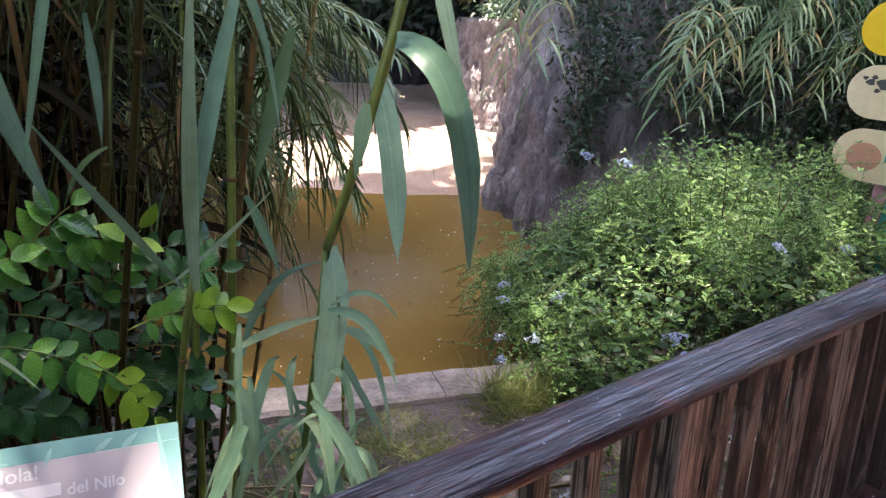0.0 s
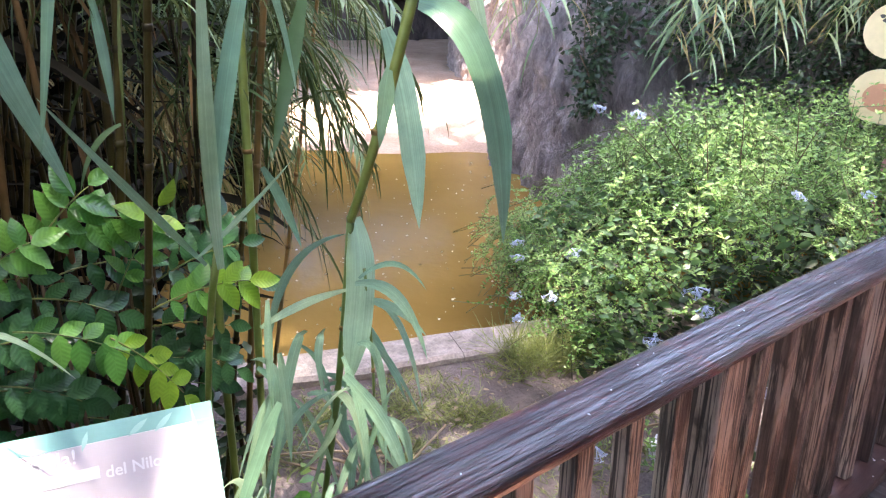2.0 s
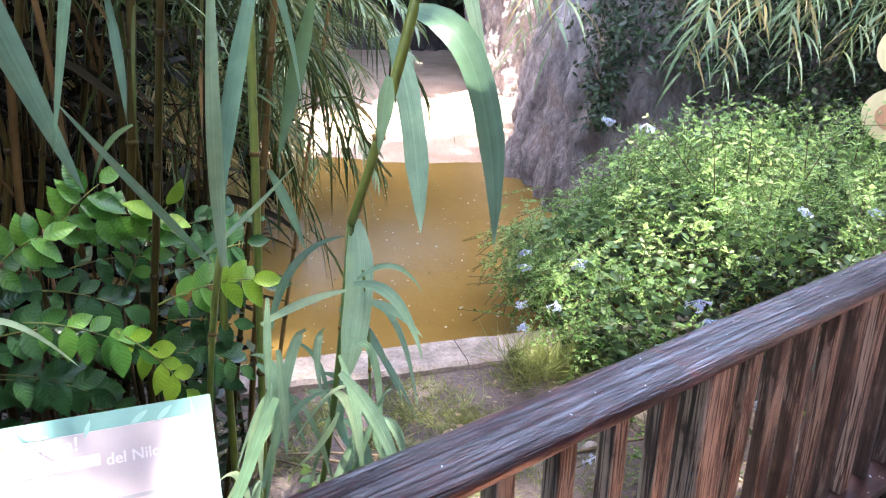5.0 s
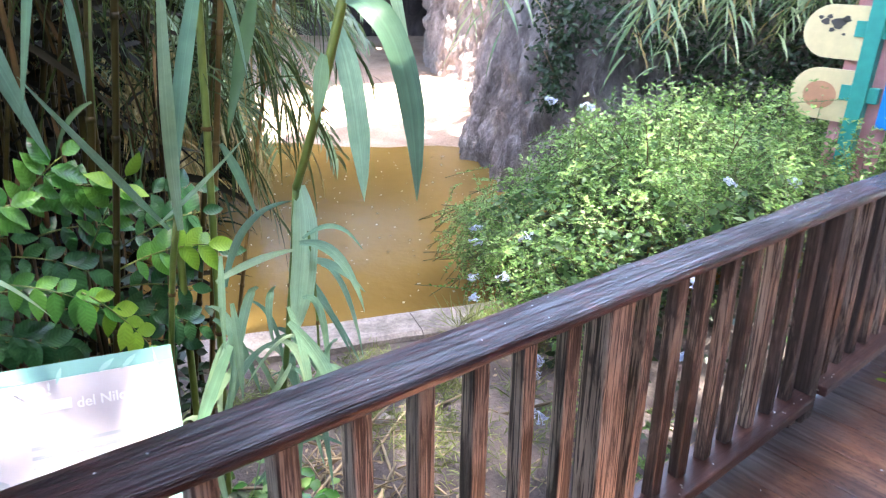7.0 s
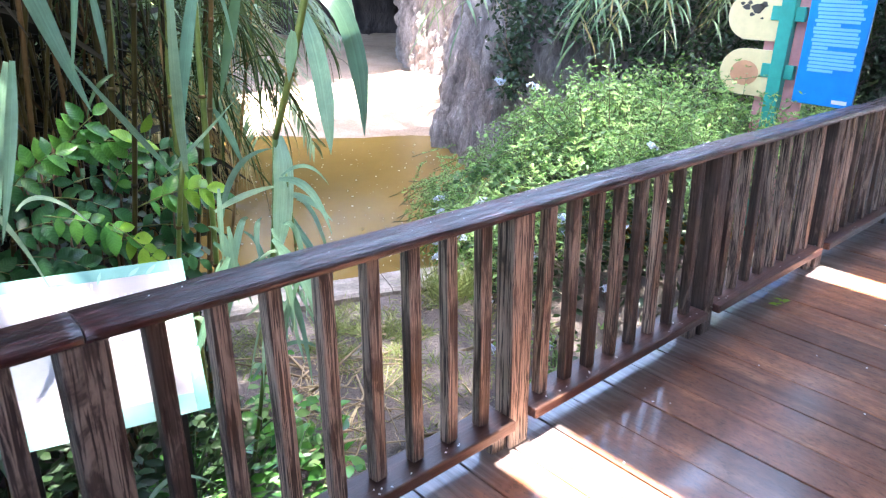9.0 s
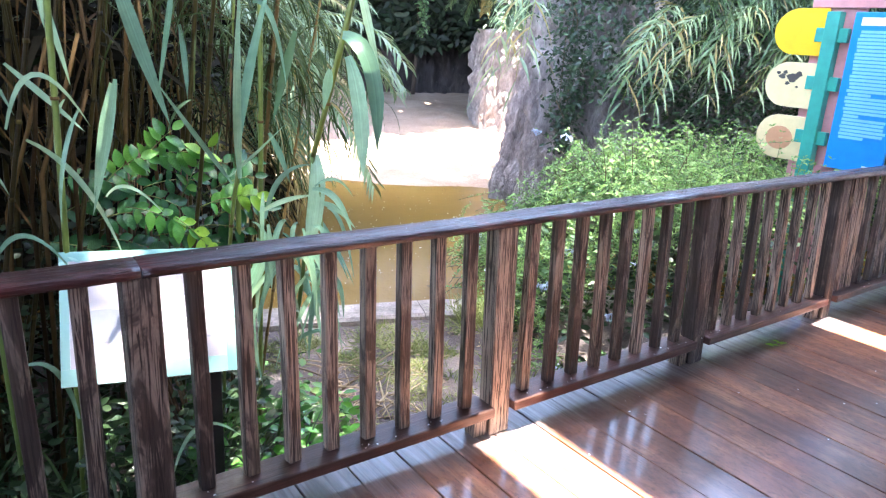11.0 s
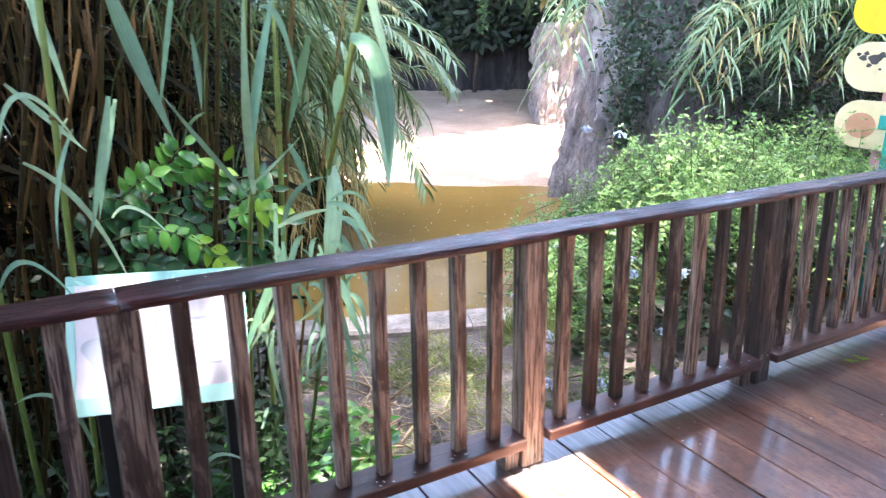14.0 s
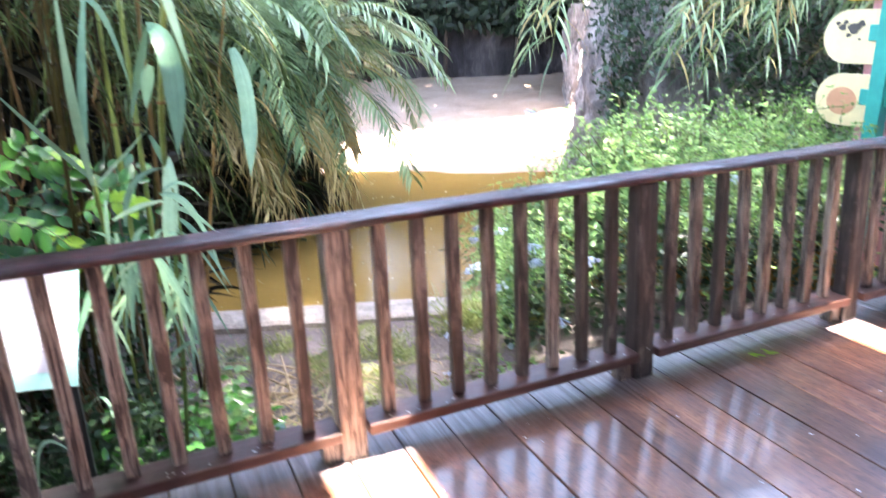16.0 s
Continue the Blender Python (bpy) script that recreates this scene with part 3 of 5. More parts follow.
# the ends of the bottom rails rest on short blocks behind each post
for x in POSTS:
    part("block", box_bm((x - 0.115, 0.735, 0.0), (x - 0.055, 0.80, 0.096), 0.004), M_POST, railing)


def stick_mesh(name, w, d, h, seed, bevel):
    bm = box_bm((-w / 2, -d / 2, 0), (w / 2, d / 2, h), bevel)
    bmesh.ops.bisect_plane(bm, geom=bm.verts[:] + bm.edges[:] + bm.faces[:], plane_co=(0, 0, h * 0.35), plane_no=(0, 0, 1))
    bmesh.ops.bisect_plane(bm, geom=bm.verts[:] + bm.edges[:] + bm.faces[:], plane_co=(0, 0, h * 0.7), plane_no=(0, 0, 1))
    for q in bm.verts:
        q.co.x += 0.004 * noise.noise((seed, q.co.z * 2, 0))
        q.co.y += 0.004 * noise.noise((seed, q.co.z * 2, 5))
    me = bpy.data.meshes.new(name)
    bm.to_mesh(me)
    bm.free()
    me.materials.append(M_POST)
    return me


post_me = stick_mesh("post", 0.098, 0.080, 0.862, 1.0, 0.008)
for x in POSTS:
    ob = child(new("post", post_me), railing)
    ob.location = (x, RY - 0.010, 0.0)
    ob.rotation_euler = (-LEAN, 0, 0)
bal_me = [stick_mesh("baluster", 0.046, 0.040, 0.7235, 3.0 + i, 0.005) for i in range(5)]
for x0 in POSTS[:-1]:
    for i in range(8):
        ob = child(new("baluster", bal_me[int(rng.integers(5))]), railing)
        x = x0 + 0.152 + 0.1435 * i
        ob.location = (x, RY + rng.normal(0, 0.003), 0.141)
        ob.rotation_euler = (-LEAN + rng.normal(0, 0.006), rng.normal(0, 0.008), rng.normal(0, 0.06))

# ---------------------------------------------------------------- unseen roof over the deck, its two narrow slots placed to cast sun strips
roof = thing("roof", "unseen dark timber roof shading the deck, with two slots for sun strips", "roof", kind="structure")
for x0, x1 in ((-3.2, 1.53), (1.86, 4.10), (4.32, 8.6)):
    part("roof_panel", box_bm((x0, -4.79, 3.05), (x1, 0.93, 3.12), 0.0), M_ROOF, roof)
for x0, x1 in ((1.53, 1.86), (4.10, 4.32)):
    part("roof_panel", box_bm((x0 + 0.002, -4.788, 3.052), (x1 - 0.002, -2.2, 3.118), 0.0), M_ROOF, roof)
    part("roof_panel", box_bm((x0 + 0.002, 0.38, 3.052), (x1 - 0.002, 0.928, 3.118), 0.0), M_ROOF, roof)
for x in (-1.0, 1.45, 4.02, 6.6):
    part("rafter", box_bm((x, -4.79, 2.90), (x + 0.07, 0.90, 3.048), 0.0), M_ROOF, roof)

# unseen wall, added to keep low sky light off the rails and reeds
tagged(part("wall_back", box_bm((-3.2, -4.9, -0.5), (9.4, -4.8, 3.3), 0.0), M_ROOF, None), "unseen plain dark wall added to cut light from behind the deck", "wall", kind="structure")

# unseen end wall, added to darken the reeds from the left
tagged(part("wall_side", box_bm((-3.3, -4.798, -0.5), (-3.2, 0.93, 2.0), 0.0), M_ROOF, None), "unseen plain dark wall added to cut light at the deck end", "wall", kind="structure")

# ---------------------------------------------------------------- information board by the reeds
def flat_bm(x0, x1, y0, y1, z, t=0.0015):
    return box_bm((x0, y0, z), (x1, y1, z + t), 0.0)


def shape_bm(outline, z, t=0.0015):
    """A flat piece with the given outline in its own plane."""
    bm = bmesh.new()
    lo = [bm.verts.new((a, b, z)) for a, b in outline]
    hi = [bm.verts.new((a, b, z + t)) for a, b in outline]
    bm.faces.new(lo[::-1])
    bm.faces.new(hi)
    n = len(lo)
    for i in range(n):
        bm.faces.new((lo[i], lo[(i + 1) % n], hi[(i + 1) % n], hi[i]))
    bmesh.ops.recalc_face_normals(bm, faces=bm.faces[:])
    return bm


def words(text, x, y, z, size, mat, parent):
    cu = bpy.data.curves.new("text", "FONT")
    cu.body, cu.size, cu.extrude, cu.offset = text, size, 0.0006, 0.0005
    tmp = new("tmp", cu)
    me = bpy.data.meshes.new_from_object(tmp.evaluated_get(bpy.context.evaluated_depsgraph_get()))
    bpy.data.objects.remove(tmp)
    me.materials.clear()
    me.materials.append(mat)
    ob = child(new("lettering", me), parent)
    ob.location = (x, y, z)
    return ob


sign = thing("information_board", "tilted printed information board with mint border on dark legs", "sign", (0.510, 1.425, 0.488))
sign.rotation_euler = (radians(56.5), radians(2.4), radians(-10))
SW, SH = 0.300, 0.245
panel = part("panel", box_bm((-SW, -SH, -0.012), (SW, SH, 0.0), 0.002), M_WHITE, sign)
part("border", flat_bm(-SW, SW, SH - 0.036, SH, 0.0005), M_MINT, panel, "mint green printed strip")
part("border", flat_bm(SW - 0.040, SW, -SH, SH - 0.0365, 0.0005), M_MINT, panel, "mint green printed strip")
part("border", flat_bm(-SW, SW - 0.0405, -SH, -SH + 0.06, 0.0005), M_MINT_L, panel, "mint green printed strip")
part("border", flat_bm(-SW, -SW + 0.03, -SH + 0.0605, SH - 0.0365, 0.0005), M_MINT_L, panel)
part("printed_field", flat_bm(-SW + 0.031, SW - 0.041, -SH + 0.061, SH - 0.037, 0.0005), M_PINKP, panel, "pale pink printed field")
for x, y, a, s in ((0.27, 0.10, 95, 0.30), (0.15, 0.221, 35, 0.05), (0.20, 0.221, 40, 0.05), (0.05, 0.215, 70, 0.04), (-0.04, 0.215, 170, 0.05), (-0.16, 0.220, 110, 0.04), (-0.25, 0.215, 150, 0.05), (0.283, -0.02, 60, 0.06), (0.28, -0.12, 70, 0.06)):
    k = 0.12 if s < 0.1 else 0.03
    o = [(s * (q - 0.5), k * s * math.sin(math.pi * q)) for q in np.linspace(0, 1, 9)] + [(s * (q - 0.5), -k * s * math.sin(math.pi * q)) for q in np.linspace(0.9, 0.1, 7)]
    c, d = math.cos(radians(a)), math.sin(radians(a))
    part("printed_leaf", shape_bm([(x + c * u - d * w, y + d * u + c * w) for u, w in o], 0.0022), M_MINT_L, panel, "pale printed leaf")
words("Hola!", -0.055, 0.176, 0.0025, 0.040, M_WHITE, panel)
words("del Nilo", 0.080, 0.135, 0.0025, 0.033, M_WHITE, panel)
part("text_bar", flat_bm(-0.20, 0.070, 0.138, 0.162, 0.0022), M_WHITE, panel)
for i in range(9):
    part("text_bar", flat_bm(-0.02, 0.21 - 0.05 * rng.random(), 0.058 - 0.021 * i, 0.066 - 0.021 * i, 0.0022), M_GREYP, panel)
blob = [(-0.16 + (0.085 + 0.02 * math.sin(3 * w)) * math.cos(w), -0.04 + (0.075 + 0.012 * math.cos(2 * w)) * math.sin(w)) for w in np.linspace(0, 2 * math.pi, 24, endpoint=False)]
part("printed_picture", shape_bm(blob, 0.0022), M_GREYP, panel, "grey rounded printed picture")
part("back_plate", box_bm((-SW + 0.01, -SH + 0.01, -0.03), (SW - 0.01, SH - 0.01, -0.0125), 0.002), M_STEEL, sign)
for x in (-0.22, 0.22):
    leg = part("leg", box_bm((-0.022, -0.022, 0), (0.022, 0.022, 0.93), 0.003), M_STEEL, sign)
    inv = Matrix.LocRotScale(None, sign.rotation_euler, None).inverted()
    leg.matrix_local = Matrix.Translation((x, 0.0, -0.032)) @ inv @ Matrix.Translation((0, 0, -0.97))

# ---------------------------------------------------------------- painted totem beyond the bushes
totem = thing("sign_totem", "painted wooden sign totem with blue board and rounded cream plates", "sign", (5.93, 1.70, GROUND_Z))
GZ = -GROUND_Z


def ybox(y0, y1, z0, z1, x0, x1, bevel=0.006):
    return box_bm((x0, y0 - 1.70, z0 + GZ), (x1, y1 - 1.70, z1 + GZ), bevel)


part("backing", ybox(1.64, 2.02, -0.3, 2.4, 0.012, 0.05), M_PINK, totem, "faded pink backing board")
part("header", ybox(1.22, 2.06, 1.93, 2.6, -0.022, 0.010), M_PINK, totem, "faded pink header board")
part("post", ybox(1.79, 1.90, -0.5, 1.90, -0.075, 0.010), M_GREEN, totem, "sea-green square post")
for z in (0.90, 1.34, 1.72):
    part("batten", ybox(1.72, 1.98, z - 0.055, z + 0.055, -0.045, 0.0105), M_GREEN, totem, "sea-green crosspiece")
board = part("board", ybox(1.25, 1.70, 0.68, 1.90, -0.028, 0.0), M_BLUE, totem, "bright blue board of printed text")
for i in range(30):
    w = 0.345 - 0.20 * rng.random() * (i % 6 == 5) - 0.03 * rng.random()
    y = 1.645 - 0.02 * rng.random()
    part("text_bar", ybox(y - w, y, 1.742 - 0.028 * i, 1.763 - 0.028 * i, -0.0305, -0.0285, 0.0), M_LBLUE, board)
part("text_bar", ybox(1.42, 1.64, 1.80, 1.86, -0.0305, -0.0285, 0.0), M_WHITE, board)
part("text_bar", ybox(1.29, 1.40, 0.705, 0.735, -0.0305, -0.0285, 0.0), M_WHITE, board)
for k, z in enumerate((0.87, 1.31, 1.74)):
    h, w = 0.185, 0.43
    o = [(1.905 - 1.70 + 0.0, z - h), (1.905 - 1.70, z + h)] + [(1.905 - 1.70 + w * 0.55 + w * 0.45 * math.sin(a), z + h * math.cos(a)) for a in np.linspace(0, math.pi, 16)]
    bm = shape_bm([(-a, b + GZ) for a, b in o], 0.0, 0.022)
    bmesh.ops.transform(bm, matrix=Matrix(((0, 0, -1, -0.012), (-1, 0, 0, 0), (0, 1, 0, 0), (0, 0, 0, 1))), verts=bm.verts[:])
    pl = part("plate", bm, (M_CREAM, M_CREAM, M_YELLOW)[k], totem, ("cream plate with faded orange patch", "cream plate with dark spots", "plain yellow plate")[k])
    if k == 0:
        b2 = shape_bm([(-(2.12 - 1.70) + 0.12 * math.cos(a), z - 0.01 + 0.10 * math.sin(a) + GZ) for a in np.linspace(0, 2 * math.pi, 20, endpoint=False)], 0.0, 0.002)
        bmesh.ops.transform(b2, matrix=Matrix(((0, 0, -1, -0.0345), (-1, 0, 0, 0), (0, 1, 0, 0), (0, 0, 0, 1))), verts=b2.verts[:])
        part("patch", b2, M_ORANGE, pl)
    if k == 1:
        for dy, dz, r in ((0.0, 0.055, 0.05), (-0.05, 0.09, 0.03), (0.09, 0.065, 0.03), (0.07, 0.10, 0.02), (0.13, 0.09, 0.018), (0.04, 0.01, 0.02), (-0.05, -0.015, 0.012)):
            b2 = shape_bm([(-(2.10 - 1.70 + dy) + r * (1 + 0.3 * math.sin(3 * a + dy * 50)) * math.cos(a), z + dz + 0.75 * r * math.sin(a) + GZ) for a in np.linspace(0, 2 * math.pi, 14, endpoint=False)], 0.0, 0.002)
            bmesh.ops.transform(b2, matrix=Matrix(((0, 0, -1, -0.0345), (-1, 0, 0, 0), (0, 1, 0, 0), (0, 0, 0, 1))), verts=b2.verts[:])
            part("spot", b2, M_DARKP, pl)

# ---------------------------------------------------------------- reed bed beside the board
reeds = thing("reed_bed", "tall giant reeds with brown canes and long strap leaves", "reeds", (0.4, 2.2, GROUND_Z))
RO = np.array((0.4, 2.2, GROUND_Z))


def under(name, v, f, mat, parent, origin, label="", smooth=True):
    ob = child(new(name, mesh_of(name, np.asarray(v) - origin, f, mat, smooth)), parent, label)
    return ob


canes = 0
dark_leaves, mid_leaves, dry_leaves = Soup(), Soup(), Soup()
spots = []
while canes < 210:
    x, y = rng.uniform(-2.6, 1.30), rng.uniform(1.75, 3.1)
    if x > 0.2 and y < 2.05:
        continue
    if x > 1.0 and y > 2.9:
        continue
    if canes < 90 and y > 2.5:
        continue
    canes += 1
    h = rng.uniform(2.6, 3.9)
    lean = np.array((rng.normal(0.03, 0.10), rng.normal(-0.02, 0.09), 1.0))
    pts = np.array([np.array((x, y, GROUND_Z - 0.02)) + lean * h * q + np.array((0.05 * math.sin(3 * q + x * 9), 0.05 * math.cos(3 * q + y * 9), 0)) * q for q in np.linspace(0, 1, 9)])
    r = rng.uniform(0.008, 0.017)
    v, f = tube(pts, r, r * 0.6, 6)
    v = list(v)
    for q in np.arange(0.05 + 0.1 * (canes % 3), 0.75, 0.085):
        k = q * 8
        c = pts[int(k)] + (pts[int(k) + 1] - pts[int(k)]) * (k % 1)
        nv, nf = tube(np.array([c - (0, 0, 0.008), c, c + (0, 0, 0.008)]), r * (1.25 - 0.4 * q), r * (1.2 - 0.4 * q), 6)
        f += [tuple(j + len(v) for j in face) for face in nf]
        v += list(nv)
    under("cane", v, f, M_CANE_DRY if rng.random() < (0.4 if x < 0.1 else 0.12) else M_CANE, reeds, RO)
    for q in np.arange(0.25, 1.0, 0.075):
        if rng.random() < (0.85 if y < 2.5 else 0.45) and q < 0.62:
            continue
        c = pts[0] + (pts[-1] - pts[0]) * q
        d = rand_dir(0.1, 0.9)
        if c[2] < 1.7 and (c + 0.3 * d)[1] < 1.7 and rng.random() < 0.6:
            d[1] = abs(d[1])
        L, W = rng.uniform(0.35, 0.7), rng.uniform(0.018, 0.042)
        dp = drooping(c, d, L, rng.uniform(0.15, 0.5), 6)
        if dp[:, 0].max() > 1.32 and c[2] < 1.75:
            continue
        if dp[:, 1].min() < 2.0 and c[2] < 2.0 and rng.random() < 0.93:
            continue
        if c[2] < 2.6 and x >= 0.75 and rng.random() < 0.97:
            continue
        if c[2] < 2.7 and x < 0.75 and rng.random() < 0.95:
            continue
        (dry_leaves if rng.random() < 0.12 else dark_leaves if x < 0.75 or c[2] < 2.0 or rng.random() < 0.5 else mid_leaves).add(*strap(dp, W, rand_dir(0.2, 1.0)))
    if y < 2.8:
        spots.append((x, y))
for s, m in ((dark_leaves, M_REED_SHADE), (mid_leaves, M_REED_M), (dry_leaves, M_REED_Y)):
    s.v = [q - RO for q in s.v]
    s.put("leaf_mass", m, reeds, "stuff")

# the leading blades of the reeds, in five tufts, each blade by base, bow, tip and width
UPPER_BLADES = [((0.47, 1.5, 1.72), (0.55, 1.53, 1.45), (0.645, 1.54, 1.17), 0.060), ((0.93, 1.62, 0.93), (0.9, 1.58, 1.22), (0.93, 1.56, 1.7), 0.04),
                ((0.935, 1.62, 1.1), (0.95, 1.58, 1.36), (1.04, 1.52, 1.72), 0.044), ((0.96, 1.8, 0.87), (0.79, 1.76, 1.1), (0.64, 1.72, 1.32), 0.024),
                ((0.83, 1.9, 1.22), (0.75, 1.88, 1.2), (0.72, 1.88, 1.08), 0.016), ((0.83, 2.02, 1.52), (0.84, 1.98, 1.36), (0.83, 1.95, 1.21), 0.03),
                ((1.20, 1.25, 1.52), (1.28, 1.12, 1.51), (1.225, 1.02, 1.12), 0.078), ((1.25, 1.25, 1.75), (1.28, 1.2, 1.55), (1.31, 1.16, 1.38), 0.036)]
STALK_BLADES = [((1.56, 1.89, 1.42), (1.63, 1.86, 1.25), (1.55, 1.70, 0.88), 0.084), ((1.195, 1.34, 1.39), (1.17, 1.32, 1.34), (1.16, 1.32, 1.24), 0.05),
                ((1.21, 1.5, 1.035), (1.22, 1.45, 0.9), (1.15, 1.45, 0.62), 0.078), ((1.17, 1.42, 0.92), (1.25, 1.38, 1), (1.31, 1.35, 0.88), 0.02),
                ((1.16, 1.42, 0.91), (1.27, 1.38, 0.92), (1.31, 1.34, 0.7), 0.042), ((0.97, 1.47, 0.9), (0.955, 1.45, 0.78), (0.95, 1.44, 0.64), 0.028),
                ((0.985, 1.46, 0.77), (0.985, 1.43, 0.66), (0.98, 1.42, 0.5), 0.036), ((1.17, 1.9, 1.07), (1.21, 1.86, 0.98), (1.245, 1.84, 0.84), 0.044)]
LOW_BLADES = [((0.93, 1.78, 0.9), (1.03, 1.74, 0.99), (1.17, 1.72, 1.13), 0.02), ((1.1, 1.38, 0.76), (1.14, 1.33, 0.6), (1.13, 1.33, 0.38), 0.032),
              ((1.08, 1.34, 0.74), (1.17, 1.28, 0.62), (1.21, 1.26, 0.4), 0.052), ((0.98, 1.54, 0.8), (1.08, 1.5, 0.87), (1.2, 1.47, 0.87), 0.032),
              ((1.02, 1.58, 0.76), (1.04, 1.54, 1), (1.2, 1.52, 0.99), 0.04), ((1.22, 1.72, 1.52), (1.16, 1.7, 1.34), (1.1, 1.68, 1.15), 0.06),
              ((0.12, 1.42, 1.18), (0.19, 1.32, 1.52), (0.34, 1.28, 1.2), 0.026), ((0.44, 1.38, 1.34), (0.4, 1.34, 1.15), (0.33, 1.33, 0.9), 0.042)]
BOARD_BLADES = [((0.33, 1.42, 1.24), (0.25, 1.38, 1.1), (0.24, 1.37, 0.87), 0.024), ((0.18, 1.52, 1.13), (0.35, 1.48, 1.04), (0.44, 1.46, 0.7), 0.03),
                ((1.02, 1.6, 0.42), (1.03, 1.5, 0.75), (0.9, 1.42, 0.8), 0.034), ((0.98, 1.58, 0.3), (1, 1.5, 0.62), (1.1, 1.4, 0.66), 0.034),
                ((0.95, 1.6, 0.2), (0.9, 1.5, 0.55), (0.78, 1.42, 0.46), 0.03), ((1.06, 1.55, 0.1), (1.2, 1.48, 0.36), (1.32, 1.4, 0.18), 0.026),
                ((0.25, 1.55, 0.05), (0.2, 1.4, 0.45), (0.05, 1.28, 0.42), 0.034), ((-0.05, 1.55, 0.9), (0.02, 1.38, 1.22), (0.1, 1.28, 1), 0.036)]
SIDE_BLADES = [((-0.15, 1.6, 1.3), (-0.05, 1.45, 1.6), (0.06, 1.36, 1.15), 0.045), ((0.7, 1.6, 1.68), (0.66, 1.55, 1.52), (0.6, 1.52, 1.25), 0.03),
               ((0.42, 1.6, 0.9), (0.47, 1.5, 1.02), (0.58, 1.44, 0.86), 0.02), ((0.05, 1.6, 0.7), (0.14, 1.45, 0.95), (0.28, 1.4, 0.66), 0.03),
               ((0.85, 1.45, 0), (0.86, 1.32, 0.22), (0.8, 1.2, 0.2), 0.022), ((0.55, 1.4, -0.2), (0.6, 1.25, 0.2), (0.74, 1.12, 0.05), 0.024),
               ((0.3, 1.35, -0.3), (0.26, 1.22, 0.05), (0.1, 1.12, -0.05), 0.026), ((1, 1.62, 1.62), (1.08, 1.6, 1.66), (1.12, 1.58, 1.3), 0.034)]
FAR_BLADES = [((0.22, 1.75, 1.80), (0.31, 1.70, 1.55), (0.34, 1.62, 1.30), 0.050), ((0.16, 1.75, 1.36), (0.27, 1.68, 1.25), (0.37, 1.60, 1.14), 0.034), ((0.49, 1.72, 1.30), (0.43, 1.66, 1.14), (0.38, 1.60, 0.90), 0.042),
              ((0.33, 1.72, 1.24), (0.28, 1.66, 1.19), (0.27, 1.60, 1.05), 0.024), ((0.33, 1.75, 1.74), (0.26, 1.70, 1.68), (0.28, 1.62, 1.48), 0.040), ((-0.10, 1.75, 1.70), (0.05, 1.68, 1.50), (0.16, 1.60, 1.20), 0.046)]
loose_blades = []
for k in range(36):
    x, y, z = 0.93 + 0.34 * rng.random(), 1.36 + 0.30 * rng.random(), rng.uniform(0.35, 0.85)
    s = rng.choice((-1, 1))
    loose_blades.append(((x, y, z), (x + 0.06 * s, y - 0.04, z + rng.uniform(-0.06, 0.08)), (x + 0.10 * s + rng.normal(0, 0.07), y - 0.06, z - rng.uniform(0.05, 0.50)), rng.uniform(0.018, 0.044)))
for i, (a, b, c, w) in enumerate(UPPER_BLADES + STALK_BLADES + LOW_BLADES + BOARD_BLADES + SIDE_BLADES + FAR_BLADES + loose_blades):
    w *= 0.86 if i < 11 else 0.66
    v, f = strap(bezier(a, b, c, 12), w, (-0.35 + 0.35 * math.sin(i * 2.3), -1.0, 0.35 * math.cos(i * 1.7)), 0.22, 0.72 if w > 0.065 else 0.5)
    ob = under("leaf", v, f, M_REED_M if i in (21, 4) else M_BLADE_L if i % 3 == 1 or i == 10 else M_BLADE, reeds, RO, "long blue-green strap leaf")
    uv = ob.data.uv_layers.new(name="UVMap")
    for lp in ob.data.loops:
        uv.data[lp.index].uv = (0.5 * (lp.vertex_index % 3), lp.vertex_index // 3 / 11 + 0.37 * i)
for pts, r in ((bezier((1.34, 1.30, 1.95), (1.20, 1.34, 1.30), (1.20, 1.50, 1.03), 10), 0.013), (bezier((1.20, 1.50, 1.04), (1.19, 1.55, 0.4), (1.10, 1.72, -0.5), 10), 0.010),
               (bezier((0.93, 1.635, 0.96), (0.94, 1.86, 0.6), (0.94, 2.0, -0.5), 8), 0.009), (bezier((1.05, 1.95, 1.8), (1.02, 1.95, 0.6), (1.04, 1.93, -0.5), 8), 0.013),
               (bezier((1.14, 1.9, 1.8), (1.12, 1.88, 0.6), (1.08, 1.86, -0.5), 8), 0.012), (bezier((1.21, 1.46, 0.92), (1.225, 1.44, 0.7), (1.21, 1.42, 0.48), 6), 0.004),
               (bezier((0.30, 1.62, 1.9), (0.28, 1.60, 0.8), (0.24, 1.62, -0.5), 8), 0.012), (bezier((0.05, 1.65, 1.9), (0.02, 1.66, 0.8), (0.06, 1.68, -0.5), 8), 0.013)):
    v, f = tube(pts, r, r * 0.85, 8)
    under("stem", v, f, M_STEM, reeds, RO, "green jointed reed stem")
    for q in (0.3, 0.7):
        c = pts[int(q * (len(pts) - 1))]
        v, f = tube(np.array([c - (0, 0, 0.006), c, c + (0, 0, 0.006)]), r * 1.25, r * 1.25, 8)
        under("node", v, f, M_CANE_DRY, reeds, RO)

# ---------------------------------------------------------------- glossy shrub in front of the canes
shrub = thing("glossy_shrub", "low shrub of glossy green compound leaves before the reeds", "shrub", (0.75, 1.95, GROUND_Z))
SO = np.array((0.75, 1.95, GROUND_Z))


